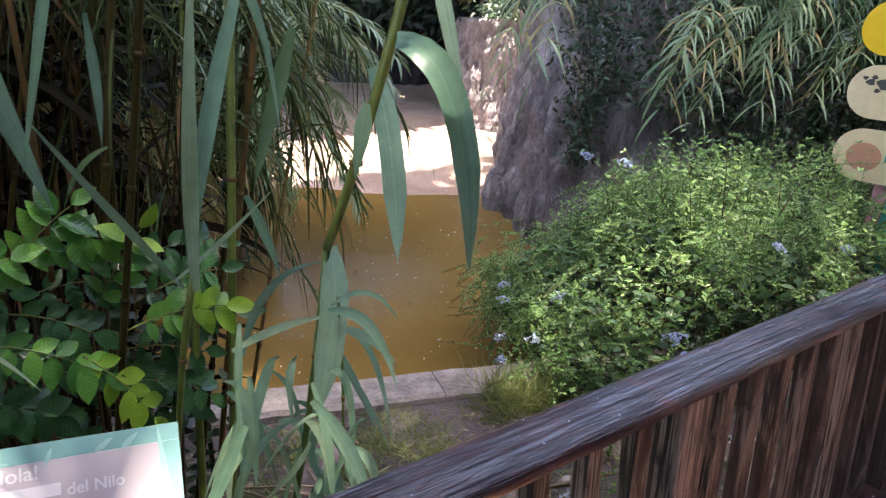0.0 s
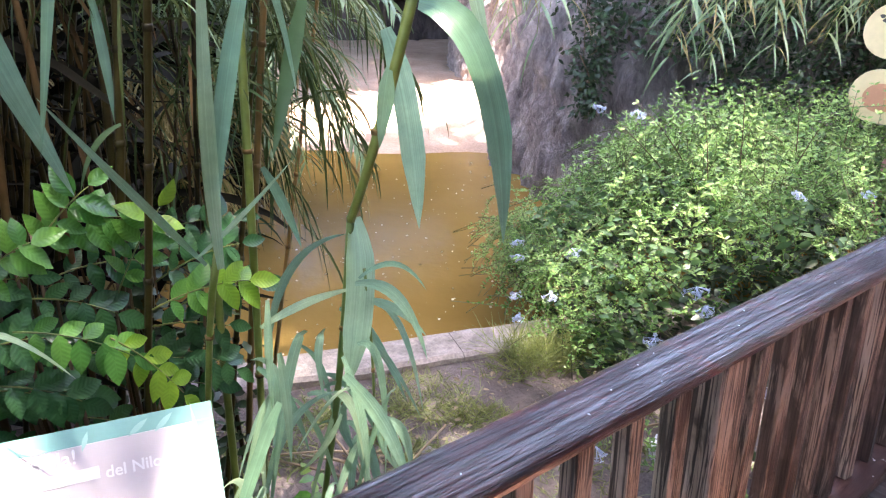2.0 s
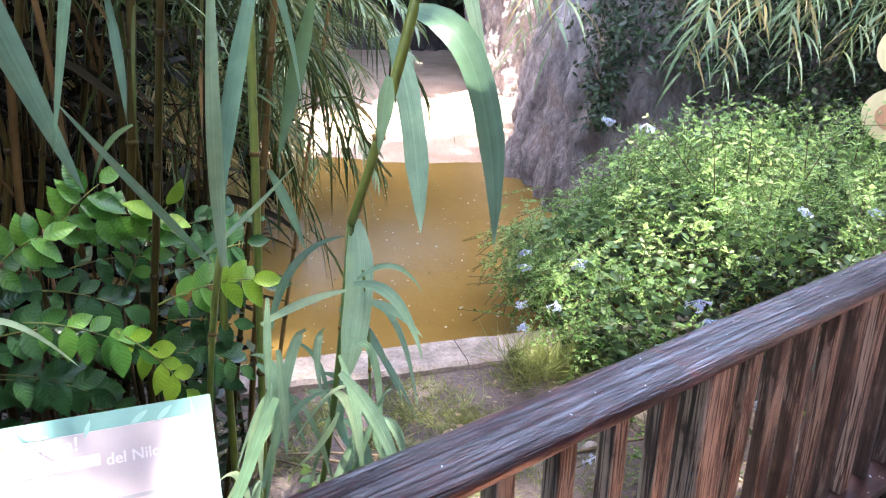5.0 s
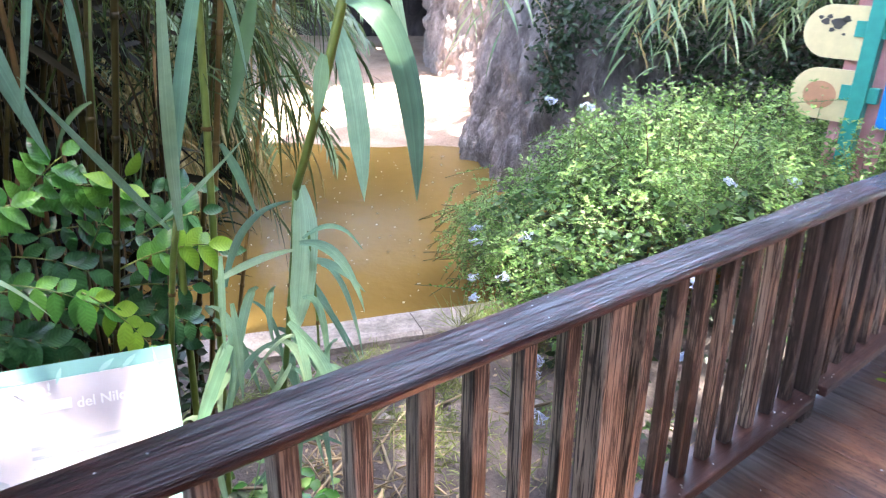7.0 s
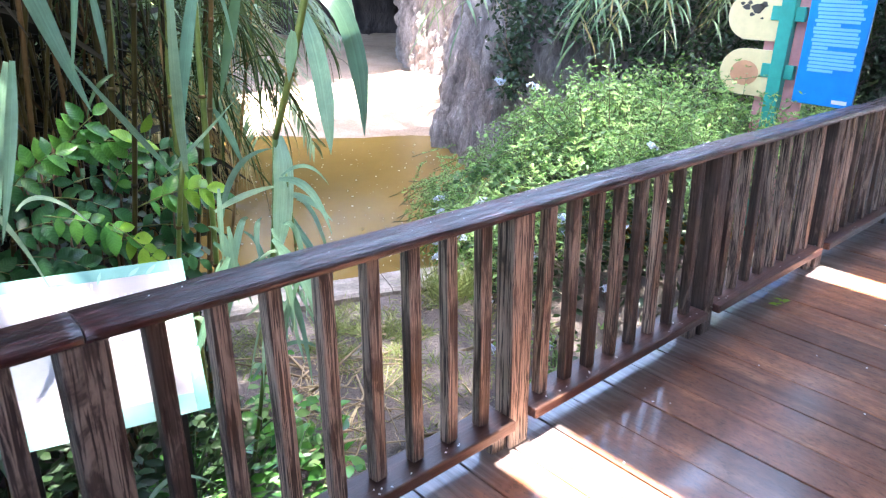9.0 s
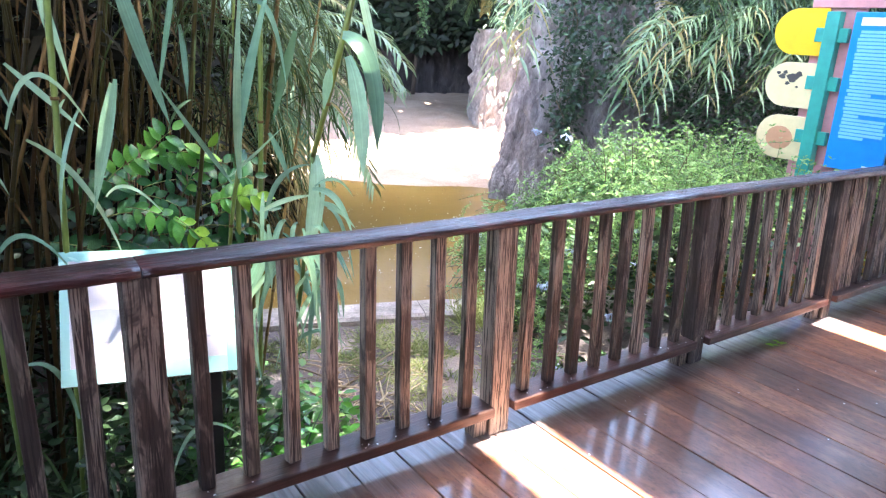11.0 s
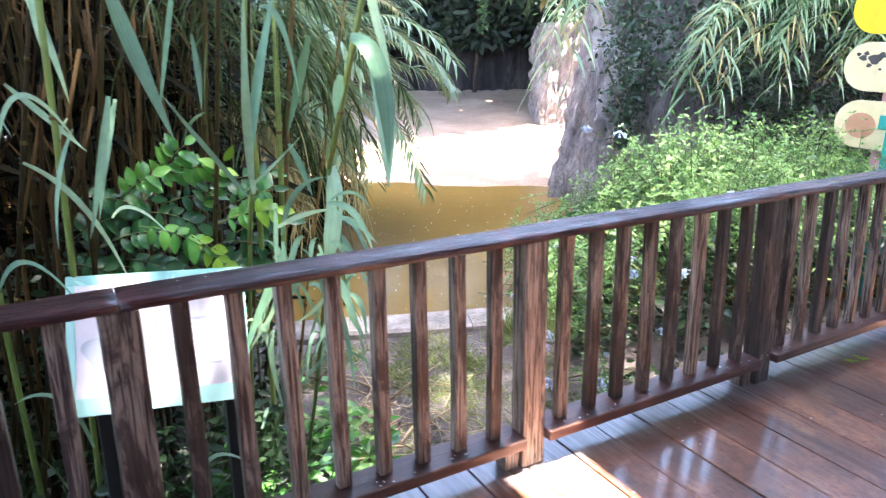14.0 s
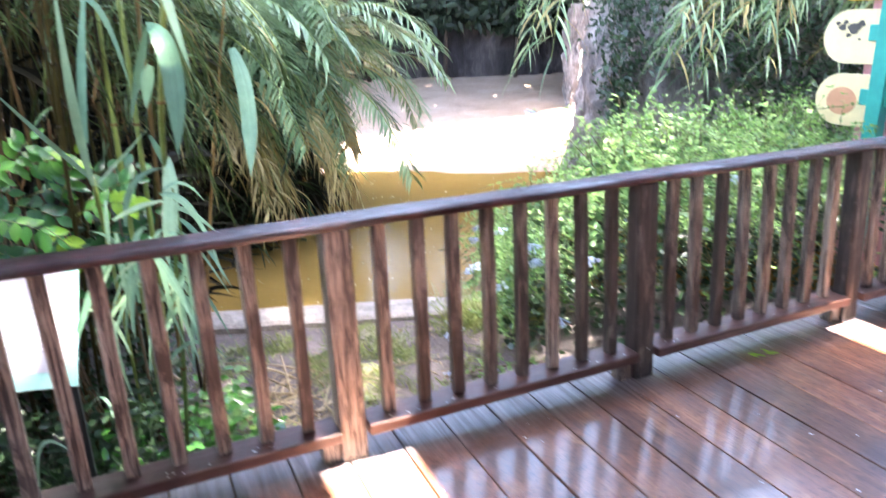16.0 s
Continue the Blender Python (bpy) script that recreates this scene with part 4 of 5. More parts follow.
def leaflet_mesh(name, mat, L, W):
    n = 7
    v, f = [], []
    for i in range(n):
        s = i / (n - 1)
        w = W * 0.5 * math.sin(math.pi * s ** 0.85) ** 0.9 + 0.0004
        zc = -0.18 * L * s * s
        v += [(-w, L * s, zc + 0.28 * w), (0, L * s, zc), (w, L * s, zc + 0.28 * w)]
    for i in range(n - 1):
        a = 3 * i
        f += [(a, a + 1, a + 4, a + 3), (a + 1, a + 2, a + 5, a + 4)]
    return mesh_of(name, v, f, mat)


LEAF_ME = [[leaflet_mesh("leaflet", m, 0.086, 0.047), leaflet_mesh("leaflet", m, 0.074, 0.041)] for m in (M_LEAFLET, M_SHADE_V, M_YOUNG_V)]


def spray(base, tip, pairs, kind, young=0, face=(0.2, -1.0, 0.6)):
    """A compound leaf: an arched stalk with leaflets in pairs and one at its end; the last pairs may be young."""
    base, tip = np.asarray(base, float), np.asarray(tip, float)
    length = np.linalg.norm(tip - base)
    pts = bezier(base, (base + tip) / 2 + (0, -0.01, 0.16 * length), tip, 12)
    v, f = tube(pts, 0.0026, 0.0012, 5)
    under("stalk", v, f, M_STEM, shrub, SO)
    side = unit(np.cross(pts[-1] - pts[0], face))
    for i in range(pairs * 2 + 1):
        q = 0.22 + 0.78 * (i // 2) / pairs
        k = min(11, int(round(q * 11)))
        c = pts[k] + rng.normal(0, 0.003, 3)
        t = unit(pts[min(11, k + 1)] - pts[max(0, k - 1)])
        nrm = unit(np.asarray(face) + 0.22 * rng.normal(size=3))
        sd = side * (1 if i % 2 else -1)
        a = t if i == pairs * 2 else unit(0.9 * sd + 0.55 * t + np.array((0, 0, -0.28)) + 0.10 * rng.normal(size=3))
        x = unit(np.cross(a, nrm))
        z = np.cross(x, a)
        ob = child(new("leaflet", LEAF_ME[2 if i // 2 > pairs - young else kind][int(rng.integers(2))]), shrub)
        size = rng.uniform(0.85, 1.12) * (0.85 if i // 2 == 0 else 1.0)
        ob.matrix_local = Matrix.Translation(c - SO) @ Matrix([(*[x[k], a[k], z[k]], 0) for k in range(3)] + [(0, 0, 0, 1)]) @ Matrix.Scale(size, 4)


for base, tip, pairs, kind, young in (((0.562, 1.90, 0.89), (0.727, 1.83, 1.104), 5, 0, 0), ((0.771, 1.92, 0.79), (0.879, 1.85, 1.022), 5, 0, 2), ((0.829, 1.84, 0.767), (1.055, 1.77, 0.816), 6, 0, 4),
                                      ((0.872, 1.94, 0.795), (1.08, 1.87, 0.881), 5, 1, 0), ((0.53, 1.84, 0.796), (0.754, 1.77, 0.695), 5, 0, 0), ((0.716, 1.80, 0.741), (0.848, 1.73, 0.576), 4, 2, 0),
                                      ((0.579, 1.94, 0.825), (0.754, 1.87, 0.766), 4, 1, 0), ((0.476, 1.90, 0.895), (0.596, 1.83, 0.999), 4, 0, 0), ((0.909, 1.96, 0.574), (1.046, 1.89, 0.492), 4, 1, 0),
                                      ((0.433, 1.90, 0.734), (0.586, 1.83, 0.769), 4, 1, 0), ((0.47, 1.88, 0.657), (0.636, 1.81, 0.591), 4, 1, 0), ((0.62, 1.98, 0.95), (0.80, 1.90, 1.00), 4, 0, 0)):
    spray(base, tip, pairs, kind, young)
# sprays further back, all in the leaflet coloured as if shaded
for x, z in ((0.45, 0.86), (0.36, 0.76), (0.30, 0.66), (0.42, 0.62), (0.38, 0.92), (0.52, 0.58), (0.66, 0.62), (0.78, 0.56), (0.92, 0.66), (0.86, 0.48), (0.30, 0.50), (0.62, 0.48), (0.46, 0.44), (1.00, 0.70), (0.70, 0.86), (0.95, 0.92)):
    a = rng.uniform(-0.6, 0.5)
    spray((x - 0.06, 2.02, z - 0.03), (x + 0.14 * math.cos(a), 1.93, z + 0.14 * math.sin(a)), 4, 1)
for i in range(14):
    x, z = rng.uniform(0.35, 1.0), rng.uniform(0.6, 1.05)
    v, f = tube(bezier((x, 1.93, z), (x, 2.0, 0.3), (0.5 + 0.5 * x, 2.0, -0.5), 7), 0.004, 0.008, 5)
    under("branch", v, f, M_TWIG, shrub, SO)
# dark leaves behind the sprays, painted shade for the gaps between them
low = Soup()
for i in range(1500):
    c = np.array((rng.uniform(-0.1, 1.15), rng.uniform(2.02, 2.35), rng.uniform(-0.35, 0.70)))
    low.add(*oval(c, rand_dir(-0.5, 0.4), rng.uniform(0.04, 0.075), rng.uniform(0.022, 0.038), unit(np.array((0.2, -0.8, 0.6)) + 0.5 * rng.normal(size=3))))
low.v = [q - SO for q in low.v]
low.put("leaf_mass", M_VINE_SHADE, shrub, "stuff")

# near-black blades behind the canes, painted dark in place of shade
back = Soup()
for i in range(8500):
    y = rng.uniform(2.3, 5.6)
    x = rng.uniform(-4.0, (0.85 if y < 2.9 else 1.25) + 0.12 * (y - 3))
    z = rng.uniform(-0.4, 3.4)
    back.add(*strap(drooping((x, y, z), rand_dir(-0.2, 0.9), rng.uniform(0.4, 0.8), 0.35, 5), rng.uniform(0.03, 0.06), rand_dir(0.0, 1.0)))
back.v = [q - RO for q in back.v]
back.put("leaf_mass", M_SHADE_FILL, reeds, "stuff")
# unseen leafy tops, added above the canes to keep light out of the bed
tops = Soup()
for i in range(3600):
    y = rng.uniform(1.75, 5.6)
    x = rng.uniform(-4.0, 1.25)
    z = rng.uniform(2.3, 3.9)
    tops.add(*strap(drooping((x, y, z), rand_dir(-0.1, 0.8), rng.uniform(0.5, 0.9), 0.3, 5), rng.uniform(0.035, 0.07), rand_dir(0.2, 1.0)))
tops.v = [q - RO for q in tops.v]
tops.put("leaf_mass", M_REED_SHADE, reeds, "stuff")
# fine leaves that hang straight down from the side shoots, and dry brown sheaths between the canes
hang, hang_deep, sheath = Soup(), Soup(), Soup()
for i in range(95):
    x, y, z = rng.uniform(0.62, 1.34), rng.uniform(1.85, 2.4), rng.uniform(1.15, 2.3)
    for k in range(int(rng.integers(6, 13))):
        d = unit(rng.normal(0, 0.45, 3) + np.array((0.1, -0.1, -0.25)))
        c = (x + rng.normal(0, 0.03), y + rng.normal(0, 0.03), z + rng.normal(0, 0.05))
        if c[0] < 0.8 and c[2] < 1.45:
            continue
        (hang if k % 5 == i % 5 else hang_deep).add(*strap(drooping(c, d, rng.uniform(0.16, 0.40), 0.55, 6), rng.uniform(0.004, 0.011), (0.4, -1, 0.3)))
for i in range(330):
    c = np.array((rng.uniform(-1.2, 1.1), rng.uniform(1.98, 2.5), rng.uniform(0.7, 2.3)))
    sheath.add(*strap(drooping(c, unit(rng.normal(0, 0.35, 3) + np.array((0, 0, -0.8))), rng.uniform(0.15, 0.5), 0.3, 5), rng.uniform(0.004, 0.016), (0.3, -1, 0.2)))
for soup, m in ((hang, M_REED_M), (hang_deep, M_HANG), (sheath, M_SHEATH)):
    soup.v = [q - RO for q in soup.v]
    soup.put("leaf_mass", m, reeds, "stuff")
# broken dry canes that lean among the others
for a, b in (((0.24, 1.80, 0.95), (0.40, 1.76, 1.47)), ((0.36, 1.85, 1.05), (0.47, 1.80, 1.52)), ((0.29, 1.82, 0.90), (0.42, 1.78, 1.27)), ((0.20, 1.84, 0.85), (0.26, 1.80, 1.35)), ((0.12, 1.88, 0.80), (0.31, 1.84, 1.45)),
             ((0.02, 1.84, 0.80), (0.14, 1.82, 1.40)), ((0.48, 1.98, 0.90), (0.44, 1.92, 1.60)), ((-0.10, 1.9, 0.7), (-0.02, 1.86, 1.5)), ((0.58, 2.02, 1.0), (0.62, 1.98, 1.75)), ((0.70, 2.02, 1.05), (0.66, 2.0, 1.7))):
    a, b = np.array(a), np.array(b)
    foot = np.array((a[0] - 0.25 * (b[0] - a[0]), a[1] + 0.04, GROUND_Z - 0.02))
    v, f = tube(np.array([foot, a, (a + b) / 2 + (0.006, 0, 0), b]), rng.uniform(0.009, 0.013), 0.007, 7)
    under("cane", v, f, M_SHEATH, reeds, RO, "broken dry tan reed cane")

# ---------------------------------------------------------------- flowering bush between deck and pond
bush = thing("flowering_bush", "spreading green bush dotted with pale blue flower clusters by the deck", "bush", (4.2, 2.2, GROUND_Z))
BO = np.array((4.2, 2.2, GROUND_Z))
bleaf, btwig, bdeep = Soup(), Soup(), Soup()


def bush_left(y):
    return 2.42 + 0.50 * (y - 1.1)


def bush_top(x, y):
    d = min(x - bush_left(y), 1.2) / 1.2
    e = min(y - 0.93, 0.75) / 0.75
    g = min(4.0 - y, 0.9) / 0.9
    t = max(0.0, d) ** 0.45 * (0.30 + 0.70 * max(0.0, e)) * max(0.0, g) ** 0.5
    return -0.25 + t * (0.91 + 0.16 * noise.noise((x * 1.3, y * 1.3, 4)) + 0.10 * noise.noise((x * 3.7, y * 3.7, 7)))


made = 0
while made < 5000:
    y = rng.uniform(0.95, 3.9)
    x = rng.uniform(bush_left(y), 7.2)
    if x > 5.6 and rng.random() < 0.4:
        continue
    made += 1
    top = bush_top(x, y)
    tall = 0.30 * rng.random() ** 3
    if noise.noise((x * 2.6, y * 2.6, 11)) < -0.10 and rng.random() < 0.85:
        continue
    tip = np.array((x, y, top + tall - 0.12 * rng.random()))
    low_d = rng.random() ** 1.3
    tip[2] -= low_d * max(0.0, top + 0.42) * (0.95 if (x - bush_left(y) < 0.9 or y < 1.6) else 0.45)
    if tip[1] < 1.75 and tip[2] < 0.36 + 0.12 * noise.noise((x * 3, y * 3, 2)) and x > 2.8 and rng.random() < 0.96:
        continue
    if bush_left(y) + 0.22 < x < 3.75 and tip[1] < 2.1 and tip[2] < 0.46 + 0.08 * noise.noise((x * 4, y * 4, 9)) and rng.random() < 0.88:
        continue
    base = tip + np.array((rng.normal(0.08, 0.20), rng.normal(0.06, 0.20), -rng.uniform(0.08, 0.36)))
    mid = (tip + base) / 2 + rng.normal(0, 0.03, 3)
    pts = bezier(base, mid, tip, 7)
    btwig.add(*tube(pts[::2], 0.003, 0.001, 4))
    n = 30
    for k in range(n):
        q = 0.25 + 0.75 * k / n
        c = pts[min(6, int(q * 6))] + (pts[min(6, int(q * 6) + 1)] - pts[min(6, int(q * 6))]) * ((q * 6) % 1)
        out = unit(rand_dir(-0.3, 0.8) + np.array((-0.15, -0.25, 0.2)))
        L = rng.uniform(0.016, 0.034) * (0.75 if q > 0.9 else 1.0)
        # half the lowest leaves take a darker green in place of shade
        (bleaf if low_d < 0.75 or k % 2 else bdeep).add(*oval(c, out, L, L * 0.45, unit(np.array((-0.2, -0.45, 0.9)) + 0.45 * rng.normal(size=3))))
bshoot = Soup()
for i in range(300):
    y = rng.uniform(1.05, 3.3)
    x = rng.uniform(bush_left(y) + 0.25, 7.0)
    z = bush_top(x, y) - 0.06
    if z < 0.25:
        continue
    tip = np.array((x + rng.normal(0, 0.05), y + rng.normal(0, 0.05), z + rng.uniform(0.10, 0.30)))
    pts = bezier((x, y, z), (x, y, z + 0.1), tip, 6)
    btwig.add(*tube(pts[::2], 0.003, 0.0012, 4))
    for k in range(11):
        a = rng.uniform(0, 6.28)
        q = pts[min(5, 1 + k // 2)]
        L = rng.uniform(0.028, 0.05)
        bshoot.add(*oval(q, (math.cos(a), math.sin(a), rng.uniform(0.2, 0.9)), L, L * 0.42, unit(np.array((-0.2, -0.4, 0.9)) + 0.4 * rng.normal(size=3))))
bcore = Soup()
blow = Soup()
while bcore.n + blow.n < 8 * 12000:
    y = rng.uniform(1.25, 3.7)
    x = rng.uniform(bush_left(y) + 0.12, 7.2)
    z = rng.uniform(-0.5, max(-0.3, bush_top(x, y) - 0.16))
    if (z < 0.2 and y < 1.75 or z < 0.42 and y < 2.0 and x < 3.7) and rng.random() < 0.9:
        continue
    # low inner leaves get the dark vine green, painted shade for the hollow
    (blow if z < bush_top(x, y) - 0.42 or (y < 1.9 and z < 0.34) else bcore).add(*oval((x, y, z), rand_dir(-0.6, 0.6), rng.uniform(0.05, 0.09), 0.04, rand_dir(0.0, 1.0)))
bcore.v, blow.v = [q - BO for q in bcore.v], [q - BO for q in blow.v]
blow.put("leaf_mass", M_VINE_SHADE, bush, "stuff")
bcore.put("leaf_mass", M_BUSH_SHADE, bush, "stuff")
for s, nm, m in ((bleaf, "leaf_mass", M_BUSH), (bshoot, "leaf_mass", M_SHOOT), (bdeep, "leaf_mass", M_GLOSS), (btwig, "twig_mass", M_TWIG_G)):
    s.v = [q - BO for q in s.v]
    s.put(nm, m, bush, "stuff")


def flower_bm(r):
    """A head of small five-petalled tubular flowers."""
    v, f = [], []
    for i in range(12):
        d = unit(rand_dir(-0.9, 0.3) + np.array((-0.2, -0.3, -0.35)))
        c = d * r * rng.uniform(0.7, 1.25)
        nv, nf = tube(np.array([np.zeros(3), c]), 0.0015, 0.0022, 4)
        f += [tuple(j + len(v) for j in q) for q in nf]
        v += list(nv)
        a = unit(np.cross(d, (0.3, 0.2, 0.9)))
        b = np.cross(d, a)
        for k in range(5):
            w = 2 * math.pi * k / 5
            e = math.cos(w) * a + math.sin(w) * b
            s = np.cross(d, e)
            o = len(v)
            v += [c, c + e * 0.007 + s * 0.004, c + e * 0.012 - d * 0.003, c + e * 0.007 - s * 0.004]
            f.append((o, o + 1, o + 2, o + 3))
    return v, f


FLOWERS = [(3.02, 1.66, 0.36), (3.00, 1.60, 0.30), (3.48, 3.18, 0.0), (3.42, 3.10, -0.06), (3.16, 2.58, -0.06), (3.73, 2.84, 0.88), (3.9, 2.7, 0.86), (2.86, 1.72, 0.14), (2.62, 1.82, -0.14),
           (2.66, 1.85, -0.08), (3.30, 2.98, -0.25), (3.05, 2.72, -0.22), (2.60, 1.75, -0.32), (3.9, 1.7, 0.62), (4.3, 1.55, 0.60), (2.70, 1.45, -0.20), (2.95, 1.28, 0.10), (3.25, 1.45, 0.31), (3.35, 2.62, 0.15)]
for i, c in enumerate(FLOWERS):
    c = tuple(np.array(c) + np.array((-0.09, -0.075, 0.02)))
    v, f = flower_bm(0.046 if i % 3 else 0.058)
    ob = child(new("flower_head", mesh_of("flower_head", v, f, M_FLOWER)), bush, "cluster of pale blue flowers")
    ob.location = Vector(c) - Vector(BO)
# the few twigs that stand out over the water and above the mass
for tip, base in (((3.48, 3.2, 0.02), (3.7, 2.7, 0.0)), ((3.16, 2.58, -0.06), (3.4, 2.3, -0.1)), ((3.73, 2.87, 0.88), (4.0, 2.5, 0.5)), ((3.74, 1.96, 1.05), (3.8, 1.95, 0.7)), ((4.4, 2.0, 1.02), (4.4, 1.95, 0.7)),
                  ((4.9, 1.9, 1.0), (4.9, 1.9, 0.7)), ((3.30, 2.98, -0.23), (3.6, 2.6, -0.2)), ((3.9, 2.7, 0.9), (4.0, 2.4, 0.6)), ((3.55, 2.05, 0.98), (3.6, 2.0, 0.65)), ((4.15, 1.7, 0.98), (4.1, 1.8, 0.7))):
    pts = bezier(base, (np.array(tip) + np.array(base)) / 2 + (0, 0, 0.05), tip, 6)
    v, f = tube(pts, 0.003, 0.0015, 5)
    tw = under("twig", v, f, M_TWIG, bush, BO)
    for k in range(1, 6):
        for sgn in (-1, 1):
            d = unit(np.cross(pts[k] - pts[k - 1], rand_dir())) * sgn + unit(pts[k] - pts[k - 1]) * 0.6
            v, f = oval(pts[k], d, rng.uniform(0.03, 0.05), 0.018, (0, -0.5, 0.8))
            child(new("leaf", mesh_of("leaf", np.asarray(v) - BO, f, M_BUSH)), tw)

# ---------------------------------------------------------------- overhanging reeds by the rock
over = thing("overhanging_reeds", "arching reed plumes drooping over a dark hollow by the rocks", "reeds", (7.0, 3.6, GROUND_Z))
OO = np.array((7.0, 3.6, GROUND_Z))


def plume(tip, root, count, L, mats, straw=0.0, parent=None, origin=None, wide=1.0, rise=0.35, droop=0.30):
    """An arching stem hung with long drooping leaves towards its tip."""
    tip, root = np.array(tip, float), np.array(root, float)
    parent, origin = (over, OO) if parent is None else (parent, origin)
    pts = bezier(root, np.array((root[0] * 0.6 + tip[0] * 0.4, root[1] * 0.6 + tip[1] * 0.4, max(root[2], tip[2]) + rise)), tip, 14)
    v, f = tube(pts, 0.010 * min(1.0, wide * 1.3), 0.003, 6)
    st = under("stem", v, f, M_STEM, parent, origin)
    soup, dry = Soup(), Soup()
    for k in range(count):
        q = 0.25 + 0.75 * k / (count - 1)
        c = pts[min(13, int(q * 13))]
        t = unit(pts[min(13, int(q * 13) + 1)] - pts[max(0, int(q * 13) - 1)])
        sd = unit(np.cross(t, (0, 0, 1))) * (1 if k % 2 else -1)
        d = t * 0.9 + sd * 0.75 + rng.normal(0, 0.22, 3)
        s = strap(drooping(c, d, L * rng.uniform(0.7, 1.15), droop, 7), wide * rng.uniform(0.022, 0.046), rand_dir(0.3, 1.0))
        (dry if rng.random() < straw else soup).add(*s)
    for s, m in ((soup, mats), (dry, M_REED_Y)):
        if s.n:
            s.v = [q - origin for q in s.v]
            s.put("leaf_spray", m, st, "stuff")


plume((5.0, 4.62, 1.12), (5.9, 5.3, 2.5), 16, 0.42, M_REED, 0.25)
plume((4.95, 4.72, 1.30), (5.8, 5.4, 2.6), 14, 0.40, M_REED, 0.3)
plume((5.7, 3.75, 0.98), (6.9, 4.0, 1.9), 18, 0.55, M_REED, 0.55)
plume((5.9, 3.60, 1.02), (7.0, 3.8, 1.9), 18, 0.55, M_REED, 0.3)
for i in range(95):
    x = rng.uniform(6.45, 9.0)
    y = 3.95 - 0.50 * (x - 5.7) + rng.normal(0, 0.22)
    # half the plumes take the shade-darkened blade to keep the hollow dark
    plume((x, y, rng.uniform(1.1, 2.3)), (x + rng.uniform(0.4, 1.2), y + rng.uniform(0.1, 0.7), rng.uniform(2.1, 3.0)), 44, rng.uniform(0.45, 0.7), (M_REED, M_REED_M, M_REED_SHADE, M_REED_SHADE)[int(rng.integers(4))], 0.04, wide=0.42)

for tip, root, n in (((5.75, 3.45, 1.15), (6.7, 3.5, 1.75), 2), ((6.25, 3.25, 1.3), (7.1, 3.2, 1.9), 3), ((5.55, 3.70, 1.08), (6.6, 3.9, 1.75), 2), ((6.9, 2.95, 1.15), (7.7, 2.9, 1.8), 2), ((4.97, 4.62, 1.18), (5.7, 5.1, 2.2), 2)):
    for k in range(n):
        j = rng.normal(0, 0.13, 3)
        plume(np.array(tip) + j, np.array(root) + 0.6 * j, 34, rng.uniform(0.32, 0.48), M_PLUME, 0.18, wide=0.55, rise=0.2)

# thin drooping shoots at the water side of the reed bed
for tip, root in (((1.98, 2.30, 1.18), (1.15, 2.35, 1.75)), ((1.80, 2.45, 0.95), (1.18, 2.3, 1.6)), ((1.62, 2.25, 0.98), (1.12, 2.2, 1.7)), ((1.90, 2.50, 1.35), (1.1, 2.5, 1.9)), ((1.50, 2.05, 1.05), (1.1, 2.1, 1.6)), ((1.70, 2.60, 1.20), (1.0, 2.6, 1.9)), ((1.45, 2.2, 0.75), (1.1, 2.2, 1.3))):
    plume(tip, root, 44, 0.34, M_HANG, 0.10, reeds, RO, 0.28, 0.12, 0.62)

# ---------------------------------------------------------------- creepers on the rocks
def creeper(name, label, count, place, size, mat=None):
    ob = Soup()
    for i in range(count):
        c = place()
        L = rng.uniform(*size)
        ob.add(*oval(c, rand_dir(-0.95, 0.2), L, L * 0.42, unit(np.array((-0.5, -0.6, 0.5)) + 0.5 * rng.normal(size=3))))
    o = thing(name, label, "creeper")
    for k in range(6):
        p0, p1 = place(), place()
        hi, lo_ = (p0, p1) if p0[2] > p1[2] else (p1, p0)
        v, f = tube(bezier(hi, (hi + lo_) / 2 + rng.normal(0, 0.08, 3), np.array((hi[0] * 0.7 + lo_[0] * 0.3, hi[1] * 0.7 + lo_[1] * 0.3, lo_[2])), 8), 0.008, 0.004, 5)
        child(new("stem", mesh_of("stem", v, f, M_TWIG)), o)
    ob.put("leaf_mass", mat or M_VINE_SHADE, o, "stuff")
    return o


def hang_place():
    z = rng.uniform(0.30, 2.6)
    r = 0.08 + 0.10 * max(0.0, z - 0.4)
    return np.array((5.93 + rng.normal(0, r * 0.7), 4.75 + rng.normal(0, r), z))


creeper("hanging_creeper", "dark green creeper trailing down the rock corner", 1900, hang_place, (0.05, 0.09))
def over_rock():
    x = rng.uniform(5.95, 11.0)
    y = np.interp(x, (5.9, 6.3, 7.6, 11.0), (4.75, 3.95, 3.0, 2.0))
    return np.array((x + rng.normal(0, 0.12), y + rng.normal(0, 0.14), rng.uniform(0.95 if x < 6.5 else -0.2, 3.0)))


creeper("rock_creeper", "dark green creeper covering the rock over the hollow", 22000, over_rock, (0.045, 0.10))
creeper("bank_creeper", "dark creeper over the top of the rock bank", 3500,
        lambda: (lambda q: np.array((6.4 + 5.2 * q + rng.normal(0, 0.3), 5.5 + 6.6 * q + rng.normal(0, 0.3), 1.85 - 0.15 * q + abs(rng.normal(0, 0.35)))))(rng.random()), (0.07, 0.14))

